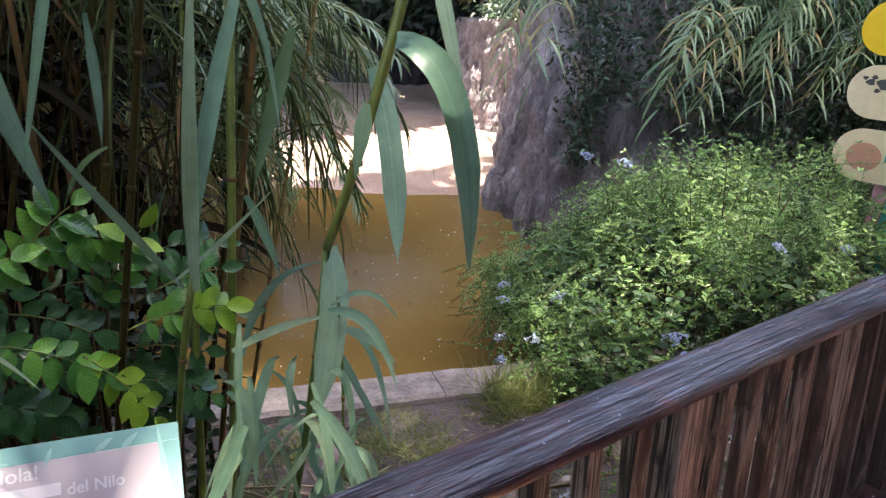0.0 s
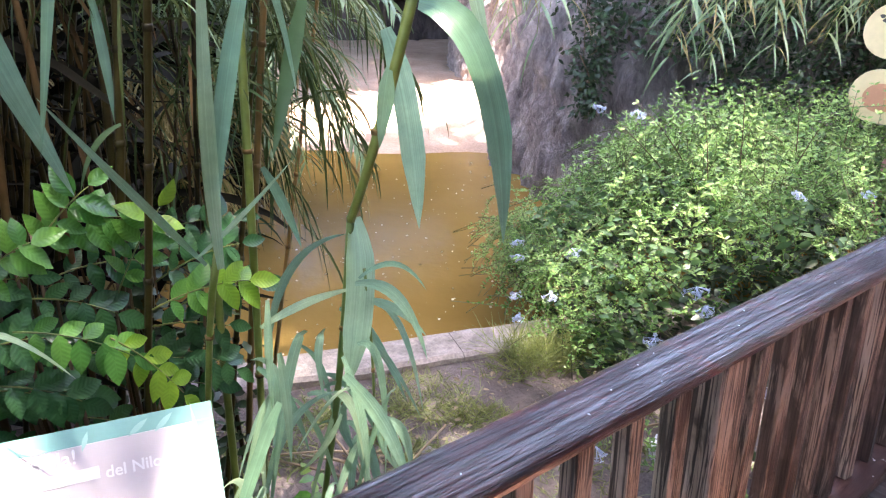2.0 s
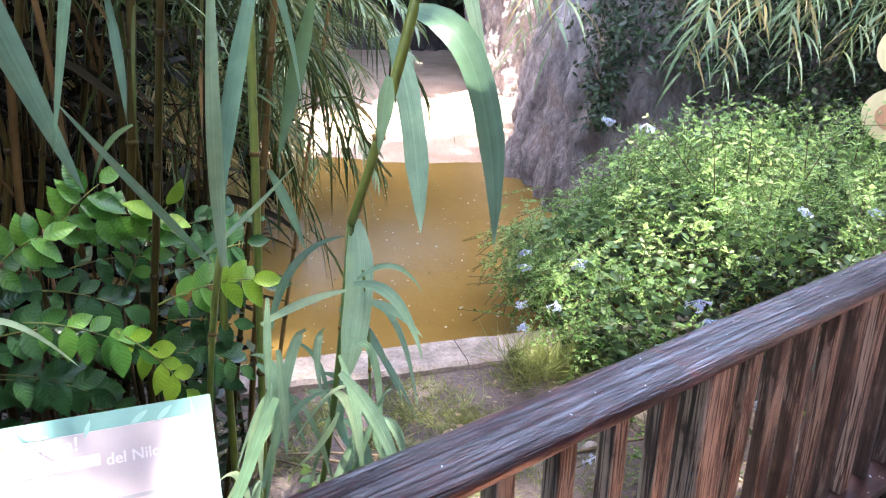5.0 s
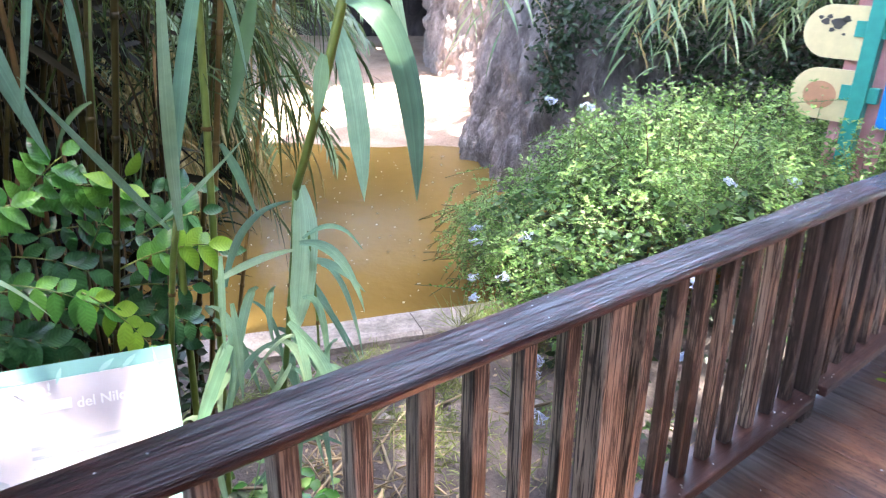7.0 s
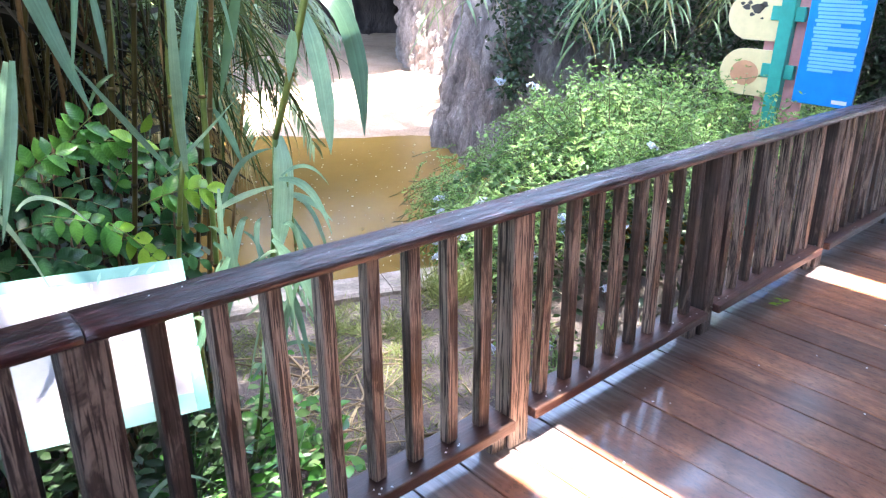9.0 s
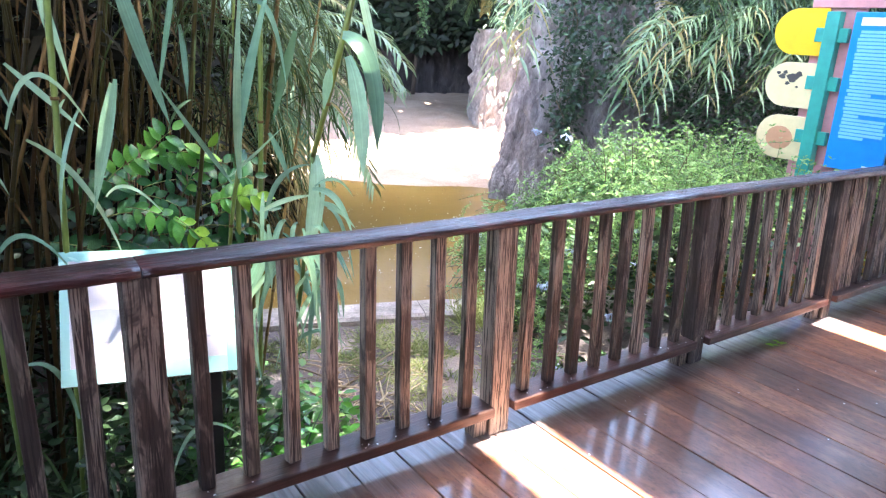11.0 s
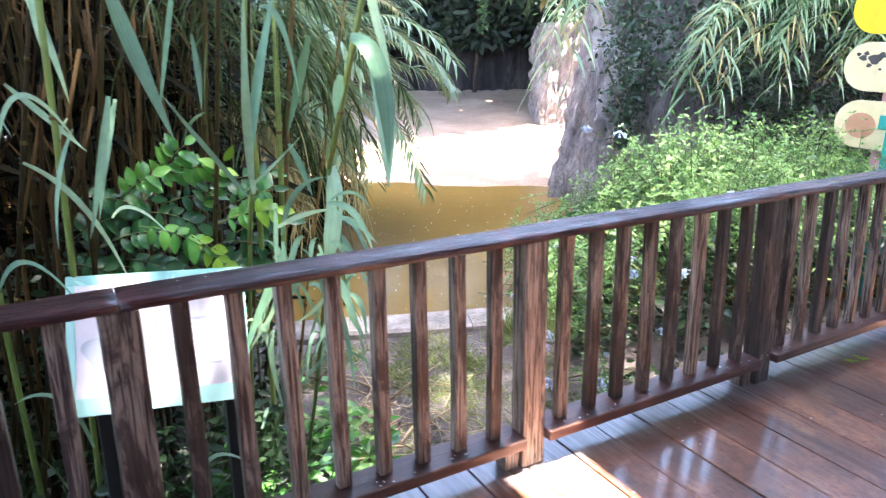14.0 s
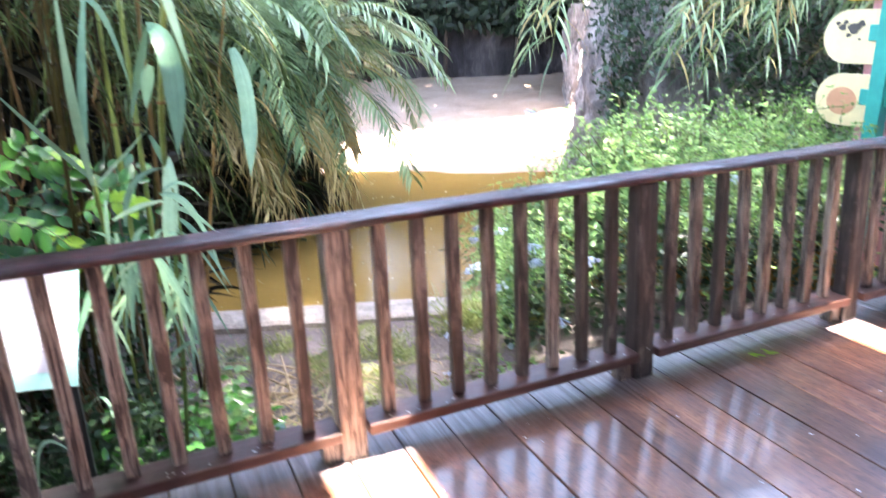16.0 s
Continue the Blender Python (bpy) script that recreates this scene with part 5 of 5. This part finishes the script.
# ---------------------------------------------------------------- palms on the left bank
def palm(name, at, top, fronds, label, seed, reach=2.0, dead=5):
    r = np.random.default_rng(seed)
    ob = thing(name, label, "palm", at)
    o = np.array(at, float)
    crown = np.array((at[0], at[1], top))
    v, f = tube(np.array([o - (0, 0, 0.4), o + (0.03, 0, (top - at[2]) * 0.5), crown]), 0.20, 0.15, 12)
    under("trunk", v, f, M_BARK, ob, o, "dark rough palm trunk")
    for k in range(fronds + dead):
        az = 2 * math.pi * k * 0.618 + r.normal(0, 0.1)
        old = k >= fronds
        el = -0.15 if old else r.uniform(0.05, 1.15)
        d = np.array((math.cos(az) * math.cos(el), math.sin(az) * math.cos(el), math.sin(el)))
        L = reach * r.uniform(0.85, 1.1) * (0.6 if old else 1.0)
        pts = drooping(crown, d, L, 0.16 if not old else 0.2, 16)
        v, f = tube(pts, 0.018, 0.004, 5)
        fr = under("frond", v, f, M_STEM if not old else M_REED_Y, ob, o, "arching feathery frond" if not old else "withered yellow frond")
        s = Soup()
        for i in range(2, 16):
            t = unit(pts[i] - pts[i - 1])
            for j in range(4):
                c = pts[i - 1] + (pts[i] - pts[i - 1]) * (j / 4)
                for sg in (-1, 1):
                    sd = unit(np.cross(t, (0, 0, 1))) * sg
                    q = i / 15
                    ll = 0.55 * (1 - 0.5 * q) * r.uniform(0.85, 1.1)
                    s.add(*strap(drooping(c, sd + 0.75 * t + r.normal(0, 0.12, 3) + np.array((0, 0, 0.15)), ll, 0.36, 5), 0.030, (0.1, 0.1, 1.0)))
        s.v = [q - o for q in s.v]
        s.put("leaf_spray", M_PALM if not old else M_REED_Y, fr, "stuff")
    return ob


palm_a = palm("palm", (2.75, 7.0, -0.95), 1.05, 40, "short palm with arching feathery fronds over the pond", 3, 2.35, 12)
palm_b = palm("palm", (1.45, 6.0, -0.9), 1.5, 26, "short palm with arching feathery fronds over the pond", 5, 2.3, 6)
palm("palm", (12.3, 13.6, 0.2), 2.95, 16, "palm with drooping brownish fronds behind the rock pillar", 9, 1.9, 5)
PA, PB = np.array((2.75, 7.0, -0.95)), np.array((1.45, 6.0, -0.9))
for k in range(9):
    j = rng.normal(0, 0.10, 3)
    plume(np.array((2.40, 5.55, -0.22)) + 1.6 * j, np.array((2.1, 5.9, 0.75)) + j, 40, 0.34, M_REED_Y, 0.0, palm_b, PB, 0.5, 0.05)
for k in range(9):
    j = rng.normal(0, 0.10, 3)
    plume(np.array((2.25, 5.15, 0.0)) + 1.8 * j, np.array((1.95, 5.5, 0.85)) + j, 44, 0.34, M_REED_Y, 0.0, palm_b, PB, 0.5, 0.05)
for k in range(5):
    j = rng.normal(0, 0.07, 3)
    plume(np.array((2.98, 5.35, -0.1)) + j, np.array((2.7, 5.7, 0.6)) + j, 40, 0.30, M_REED_Y, 0.0, palm_b, PB, 0.5, 0.05)
for k in range(6):
    j = rng.normal(0, 0.09, 3)
    plume(np.array((3.42, 6.5, -0.42)) + j, np.array((3.0, 6.8, 0.55)) + j, 40, 0.32, M_REED_Y, 0.0, palm_a, PA, 0.5, 0.05)
for tip in ((4.37, 6.2, 1.05), (4.05, 6.1, 0.75), (3.86, 6.2, 0.45), (3.3, 6.0, 0.35), (2.94, 5.9, 1.1), (2.7, 5.7, 0.5), (3.5, 6.1, 1.2), (2.5, 5.6, 0.9), (3.9, 6.6, 1.25), (3.1, 5.8, 0.8)):
    plume(tip, (2.8, 6.95, 1.0), 90, 0.42, M_PALM, 0.08, palm_a, PA, 0.45, 0.35)
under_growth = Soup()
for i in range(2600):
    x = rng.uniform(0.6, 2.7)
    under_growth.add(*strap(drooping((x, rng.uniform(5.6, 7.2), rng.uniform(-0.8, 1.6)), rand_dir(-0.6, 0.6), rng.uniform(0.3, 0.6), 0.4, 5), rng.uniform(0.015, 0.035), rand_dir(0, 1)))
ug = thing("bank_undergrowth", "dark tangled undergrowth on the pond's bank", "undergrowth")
# its blades carry the bank's shade in their colour
under_growth.put("leaf_mass", M_REED_SHADE, ug, "stuff")
# near-black filler round the trunk and bank, standing in for dark hollows
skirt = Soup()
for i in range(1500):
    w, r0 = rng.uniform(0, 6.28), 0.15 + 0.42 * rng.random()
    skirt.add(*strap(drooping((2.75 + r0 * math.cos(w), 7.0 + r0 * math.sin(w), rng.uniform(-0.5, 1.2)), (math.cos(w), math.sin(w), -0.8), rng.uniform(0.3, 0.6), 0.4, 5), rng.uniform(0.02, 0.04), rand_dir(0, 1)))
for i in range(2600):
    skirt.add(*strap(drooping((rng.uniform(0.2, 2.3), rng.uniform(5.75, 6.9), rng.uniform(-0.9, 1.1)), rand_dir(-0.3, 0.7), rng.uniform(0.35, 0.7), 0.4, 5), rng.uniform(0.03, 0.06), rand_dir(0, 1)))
skirt.put("thatch", M_SHADE_FILL, ug, "stuff")

# ---------------------------------------------------------------- unseen trees added to shade the bank, the pond, the rocks and the back of the beach
def added_shade_tree(at, boxes, z, count, seed, size=1.0):
    """An unseen high tree, added so that its flat crown shades the ground below."""
    r = np.random.default_rng(seed)
    ob = thing("added_shade_tree", "unseen added tree whose flat leafy crown blocks sun over the pond", "tree", at, "shade trees")
    o = np.array(at, float)
    x0, x1, y0, y1 = boxes
    mid = np.array(((x0 + x1) / 2, (y0 + y1) / 2, z - 0.3))
    v, f = tube(bezier(o, (at[0], at[1], z * 0.7), (at[0] * 0.7 + mid[0] * 0.3, at[1] * 0.7 + mid[1] * 0.3, z - 0.8), 9), 0.30, 0.16, 10)
    under("trunk", v, f, M_BARK, ob, o)
    for k in range(9):
        e = np.array((r.uniform(x0, x1), r.uniform(y0, y1), z + r.uniform(-0.3, 0.3)))
        s0 = np.array((at[0] * 0.7 + mid[0] * 0.3, at[1] * 0.7 + mid[1] * 0.3, z - 0.9))
        v, f = tube(bezier(s0, (s0 + e) / 2 + (0, 0, 0.3), e, 7), 0.10, 0.02, 6)
        under("limb", v, f, M_BARK, ob, o)
    s = Soup()
    for i in range(count):
        c = (r.uniform(x0, x1), r.uniform(y0, y1), z + r.normal(0, 0.35))
        s.add(*oval(c, unit(r.normal(size=3) * (1, 1, 0.25)), size * r.uniform(0.35, 0.6), size * r.uniform(0.2, 0.32), unit(np.array((0, 0, 1)) + 0.3 * r.normal(size=3))))
    s.v = [q - o for q in s.v]
    s.put("crown", M_VINE_SHADE, ob, "stuff")


# boxes and leaf counts set where and how much sun gets through
added_shade_tree((-3.8, 3.0, -0.5), (-4.8, 0.1, -0.15, 6.5), 14.0, 2900, 21)
added_shade_tree((-4.2, 5.2, -0.5), (0.1, 1.5, -0.42, 0.12), 14.2, 205, 29, 0.32)
added_shade_tree((-4.3, 5.9, -0.5), (0.1, 1.5, 0.12, 0.9), 14.3, 420, 31, 0.32)
added_shade_tree((-4.4, 6.6, -0.5), (0.1, 1.5, 0.9, 6.5), 14.4, 740, 30)
added_shade_tree((-4.6, 7.5, -0.6), (1.5, 3.0, -0.42, 6.5), 13.6, 5600, 27, 0.32)
added_shade_tree((11.5, 9.0, 1.5), (2.6, 6.2, 1.5, 7.3), 14.3, 2900, 22)
added_shade_tree((10.8, 8.0, 1.2), (5.2, 7.4, 4.2, 7.3), 14.3, 460, 32)
added_shade_tree((9.2, 0.9, -0.4), (4.1, 6.6, -0.45, 2.0), 14.6, 2150, 23, 0.32)
added_shade_tree((9.9, 1.6, -0.4), (2.6, 4.1, -0.48, 2.0), 15.0, 1050, 28, 0.32)
added_shade_tree((11.0, 3.5, 0.8), (5.6, 11.0, -0.15, 4.6), 14.9, 4500, 24, 0.5)
added_shade_tree((8.0, 22.0, -0.3), (-3.0, 9.0, 10.7, 21.0), 7.5, 12500, 25)
added_shade_tree((17.0, 19.5, -0.3), (9.0, 20.0, 10.9, 21.0), 7.8, 12500, 26)
side = Soup()
for i in range(4200):
    y = rng.uniform(-4.6, 3.2)
    side.add(*oval((10.4 + 0.15 * y + rng.normal(0, 0.35), y, rng.uniform(-0.5, 6.5)), rand_dir(-0.8, 0.4), rng.uniform(0.25, 0.5), 0.2, unit(np.array((-0.8, 0.1, 0.5)) + 0.4 * rng.normal(size=3))))
sh = thing("tall_hedge", "tall dark green hedge beyond the painted totem", "hedge")
for k in range(6):
    v, f = tube(np.array([(10.6, -4.2 + 1.4 * k, -0.55), (10.5, -4.1 + 1.4 * k, 3.0), (10.6, -4.2 + 1.4 * k, 6.2)]), 0.08, 0.03, 7)
    child(new("stem", mesh_of("stem", v, f, M_BARK)), sh)
side.put("leaf_mass", M_VINE_SHADE, sh, "stuff")
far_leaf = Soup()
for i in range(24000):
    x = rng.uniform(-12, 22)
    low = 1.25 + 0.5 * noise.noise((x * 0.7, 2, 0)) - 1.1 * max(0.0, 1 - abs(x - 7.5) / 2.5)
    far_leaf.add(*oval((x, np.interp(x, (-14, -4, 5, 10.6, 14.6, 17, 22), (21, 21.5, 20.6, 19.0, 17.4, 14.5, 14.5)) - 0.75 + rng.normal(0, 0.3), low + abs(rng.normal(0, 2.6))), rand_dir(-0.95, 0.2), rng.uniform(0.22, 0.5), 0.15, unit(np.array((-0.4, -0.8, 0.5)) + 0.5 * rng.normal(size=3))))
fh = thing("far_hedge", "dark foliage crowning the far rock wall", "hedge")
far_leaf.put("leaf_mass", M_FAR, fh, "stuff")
for x, y in ((-3.0, 20.6), (0.5, 20.4), (3.2, 20.1), (5.6, 19.8), (8.0, 19.2), (10.2, 18.5), (12.2, 17.7), (14.2, 16.8)):
    v, f = tube(bezier((x, y, -0.3), (x + 0.1, y - 0.1, 1.6), (x - 0.05, y - 0.15, 4.2), 6), 0.07, 0.03, 7)
    child(new("stem", mesh_of("stem", v, f, M_BARK)), fh)
creeper("hanging_creeper", "pale green creeper hanging before the far rock wall", 260,
        lambda: np.array((11.7 + rng.normal(0, 0.08), 16.55 + rng.normal(0, 0.08), 1.5 + 2.2 * rng.random() ** 0.8)), (0.08, 0.20), M_REED_M)

# ---------------------------------------------------------------- on the ground: grass, straw, litter
grass = Soup()
for i in range(2000):
    if rng.random() < 0.6:
        c = np.array((rng.normal(2.10, 0.42), rng.normal(2.45, 0.33)))
    else:
        c = np.array((rng.uniform(1.0, 3.3), rng.uniform(1.1, 3.0)))
    if (c - CURB_P) @ CURB_N > -0.33 or noise.noise((c[0] * 3.2, c[1] * 3.2, 5)) < -0.05:
        continue
    z = float(height(c[0], c[1])[0])
    for k in range(6):
        b = np.array((c[0] + rng.normal(0, 0.035), c[1] + rng.normal(0, 0.025), z - 0.01))
        grass.add(*strap(drooping(b, rand_dir(0.2, 0.95), rng.uniform(0.04, 0.13), 0.30, 4), 0.0055, rand_dir(0, 1)))
for i in range(110):
    c = CURB_P + du * rng.uniform(0.85, 1.5) - CURB_N * rng.uniform(0.25, 0.55)
    for k in range(9):
        grass.add(*strap(drooping((c[0] + rng.normal(0, 0.03), c[1] + rng.normal(0, 0.03), GROUND_Z), rand_dir(0.5, 0.98), rng.uniform(0.15, 0.32), 0.22, 5), 0.006, rand_dir(0, 1)))
grass.put("grass", M_GRASS, None, "stuff", "patchy short green grass on damp earth", "grass")
low_blades, low_dark = Soup(), Soup()
for i in range(620):
    c = np.array((rng.uniform(-1.3, 1.05), rng.uniform(1.35, 2.0), GROUND_Z - 0.01))
    s = strap(drooping(c, rand_dir(0.45, 0.98), rng.uniform(0.25, 0.6), rng.uniform(0.15, 0.4), 6), rng.uniform(0.012, 0.028), rand_dir(0.0, 1.0))
    (low_blades if rng.random() < 0.25 else low_dark).add(*s)
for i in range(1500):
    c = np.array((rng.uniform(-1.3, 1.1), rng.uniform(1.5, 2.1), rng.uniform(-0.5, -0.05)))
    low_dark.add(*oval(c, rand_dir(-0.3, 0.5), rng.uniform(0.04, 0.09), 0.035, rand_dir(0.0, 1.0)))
# the dark vine green also stands in for shade under the board
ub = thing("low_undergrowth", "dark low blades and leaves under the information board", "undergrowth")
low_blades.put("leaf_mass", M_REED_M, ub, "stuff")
low_dark.put("leaf_mass", M_VINE_SHADE, ub, "stuff")
clump = Soup()
for i in range(150):
    c = np.array((rng.normal(1.34, 0.08), rng.normal(1.90, 0.20), GROUND_Z + abs(rng.normal(0.06, 0.08))))
    L = rng.uniform(0.035, 0.07)
    clump.add(*oval(c, rand_dir(-0.1, 0.5), L, L * 0.7, unit(np.array((0.1, -0.5, 1)) + 0.35 * rng.normal(size=3))))
clump.put("weeds", M_BUSH, None, "stuff", "bright green broad-leaved weeds on damp earth", "weeds")
weeds = Soup()
for i in range(52):
    c = np.array((rng.uniform(0.7, 1.5), rng.uniform(1.05, 2.2), GROUND_Z + 0.01))
    n = int(rng.integers(5, 12))
    hgt = rng.uniform(0.08, 0.35)
    for k in range(n):
        b = c + np.array((rng.normal(0, 0.05), rng.normal(0, 0.05), hgt * rng.random()))
        L = rng.uniform(0.05, 0.10)
        weeds.add(*oval(b, rand_dir(-0.2, 0.6), L, L * 0.55, unit(np.array((0, -0.4, 1)) + 0.4 * rng.normal(size=3))))
weeds.put("weeds", M_GLOSS, None, "stuff", "low leafy green weeds beside the reeds", "weeds")
straw = Soup()
for i in range(75):
    c = np.array((rng.normal(1.70, 0.25), rng.normal(1.95, 0.25)))
    z = float(height(c[0], c[1])[0]) + 0.012 + 0.03 * rng.random()
    a = rng.uniform(0, 6.28)
    L = rng.uniform(0.08, 0.40)
    d = np.array((math.cos(a), math.sin(a), rng.normal(0, 0.06))) * L / 2
    m = np.array((c[0], c[1], z))
    straw.add(*tube(np.array([m - d, m + (0, 0, 0.01), m + d]), 0.0045 * rng.uniform(0.5, 1.3), 0.003, 5))
for i in range(22):
    c = np.array((rng.normal(1.72, 0.22), rng.normal(1.92, 0.24), GROUND_Z + 0.01))
    a = rng.uniform(0, 6.28)
    L = rng.uniform(0.3, 0.75)
    d = np.array((math.cos(a), math.sin(a), rng.uniform(0.02, 0.35)))
    straw.add(*tube(np.array([c, c + d * L * 0.5, c + d * L + (0, 0, -0.03)]), rng.uniform(0.006, 0.011), 0.005, 6))
straw.put("straw", M_STRAW, None, "stuff", "dry broken reed stalks lying on the earth", "straw")
litter = Soup()
for i in range(700):
    c = np.array((rng.uniform(0.9, 3.4), rng.uniform(1.0, 3.1)))
    if (c - CURB_P) @ CURB_N > -0.33:
        continue
    L = rng.uniform(0.015, 0.05)
    litter.add(*oval((c[0], c[1], float(height(c[0], c[1])[0]) + 0.012), rand_dir(-0.1, 0.1), L, L * 0.4, rand_dir(0.7, 1)))
litter.put("leaf_litter", M_STRAW, None, "stuff", "scattered dry leaf litter on damp earth", "litter")


def lump(name, at, size, mat, label, category, seed, flat=0.6):
    bm = bmesh.new()
    bmesh.ops.create_icosphere(bm, subdivisions=3, radius=1.0)
    for q in bm.verts:
        k = 1 + 0.35 * noise.noise(q.co * 1.6 + Vector((seed, 0, 0))) + 0.12 * noise.noise(q.co * 5 + Vector((seed, 0, 0)))
        q.co = Vector((q.co.x * size[0], q.co.y * size[1], max(q.co.z, -0.4) * size[2])) * k
    for f in bm.faces:
        f.smooth = True
    ob = part(name, bm, mat, None)
    ob.location = at
    return tagged(ob, label, category)


lump("crumpled_bag", (2.88, 1.60, -0.445), (0.055, 0.04, 0.085), M_WHITE, "crumpled white plastic bag lying on the earth", "litter", 3.0)
lump("stone", (2.02, 2.24, -0.475), (0.06, 0.04, 0.03), M_CONC, "small pale stone on the damp earth", "stone", 8.0)
lump("stone", (1.78, 2.05, -0.48), (0.04, 0.03, 0.025), M_CONC, "small pale stone on the damp earth", "stone", 11.0)
lump("stone", (2.75, 1.9, -0.485), (0.05, 0.025, 0.015), M_CONC, "small pale stone on the damp earth", "stone", 15.0)

# floating specks on the pond
specks = Soup()
for i in range(800):
    c = np.array((rng.uniform(0.5, 7.0), rng.uniform(3.2, 9.2)))
    if (c - CURB_P) @ CURB_N < 0.05 or (c - SHORE_P) @ SHORE_N > -0.3:
        continue
    L = rng.uniform(0.010, 0.030)
    specks.add(*oval((c[0], c[1], WATER_Z + 0.003), rand_dir(0.0, 0.25), L, L * 0.7, unit(rand_dir(0.2, 1.0)), 0.02))
specks.put("floating_specks", M_SPECK, None, "stuff", "pale leaf specks floating on muddy water", "litter")

# petals and bits on the deck, and white dots painted as glints on the rails
bits = Soup()
for i in range(110):
    c = (rng.uniform(0.3, 5.5), rng.uniform(-1.6, 0.66), 0.004)
    L = rng.uniform(0.006, 0.016)
    bits.add(*oval(c, rand_dir(-0.02, 0.1), L, L * 0.6, (0, 0, 1), 0.02))
# dots for the glints of nails and raindrops along the bottom rail
for i in range(40):
    L = rng.uniform(0.006, 0.012)
    bits.add(*oval((rng.uniform(0.4, 5.5), rng.uniform(0.70, 0.74), 0.143), rand_dir(-0.02, 0.1), L, L * 0.7, (0, 0, 1), 0.02))
# dots for glinting water drops on the handrail
for i in range(55):
    L = rng.uniform(0.003, 0.007)
    bits.add(*oval((rng.uniform(0.4, 6.0), rng.uniform(0.765, 0.845), 0.9025), rand_dir(-0.02, 0.1), L, L * 0.7, (0, 0, 1), 0.02))
bits.put("fallen_petals", M_WHITE, None, "stuff", "tiny pale petals on wet deck boards and white dots imitating glints on the rails", "petals")
sprig = thing("fallen_sprig", "small green leafy sprig fallen on the deck", "leaves", (3.62, 0.62, 0.004))
for k in range(7):
    v, f = oval((0.02 * k - 0.07, 0.01 * math.sin(k * 2), 0.002), rand_dir(-0.05, 0.3), 0.05, 0.022, (0, 0, 1))
    child(new("leaf", mesh_of("leaf", v, f, M_YOUNG)), sprig)

# ---------------------------------------------------------------- deck boards, last
PW = 0.2055
boards = []
for k in range(3):
    bm = box_bm((0.002, -5.0, -0.040), (PW - 0.003, 0.882, 0.0), 0.0025, 1)
    for q in bm.verts:
        q.co.z += 0.002 * noise.noise((q.co.x * 9 + 7 * k, q.co.y, 0))
    me = bpy.data.meshes.new("plank")
    bm.to_mesh(me)
    bm.free()
    me.materials.append(M_DECK)
    boards.append(me)
for i in range(61):
    ob = child(new("plank", boards[i % 3]), deck)
    ob.location = (-3.088 + PW * i, 0, 0.0015 * math.sin(i * 2.7))
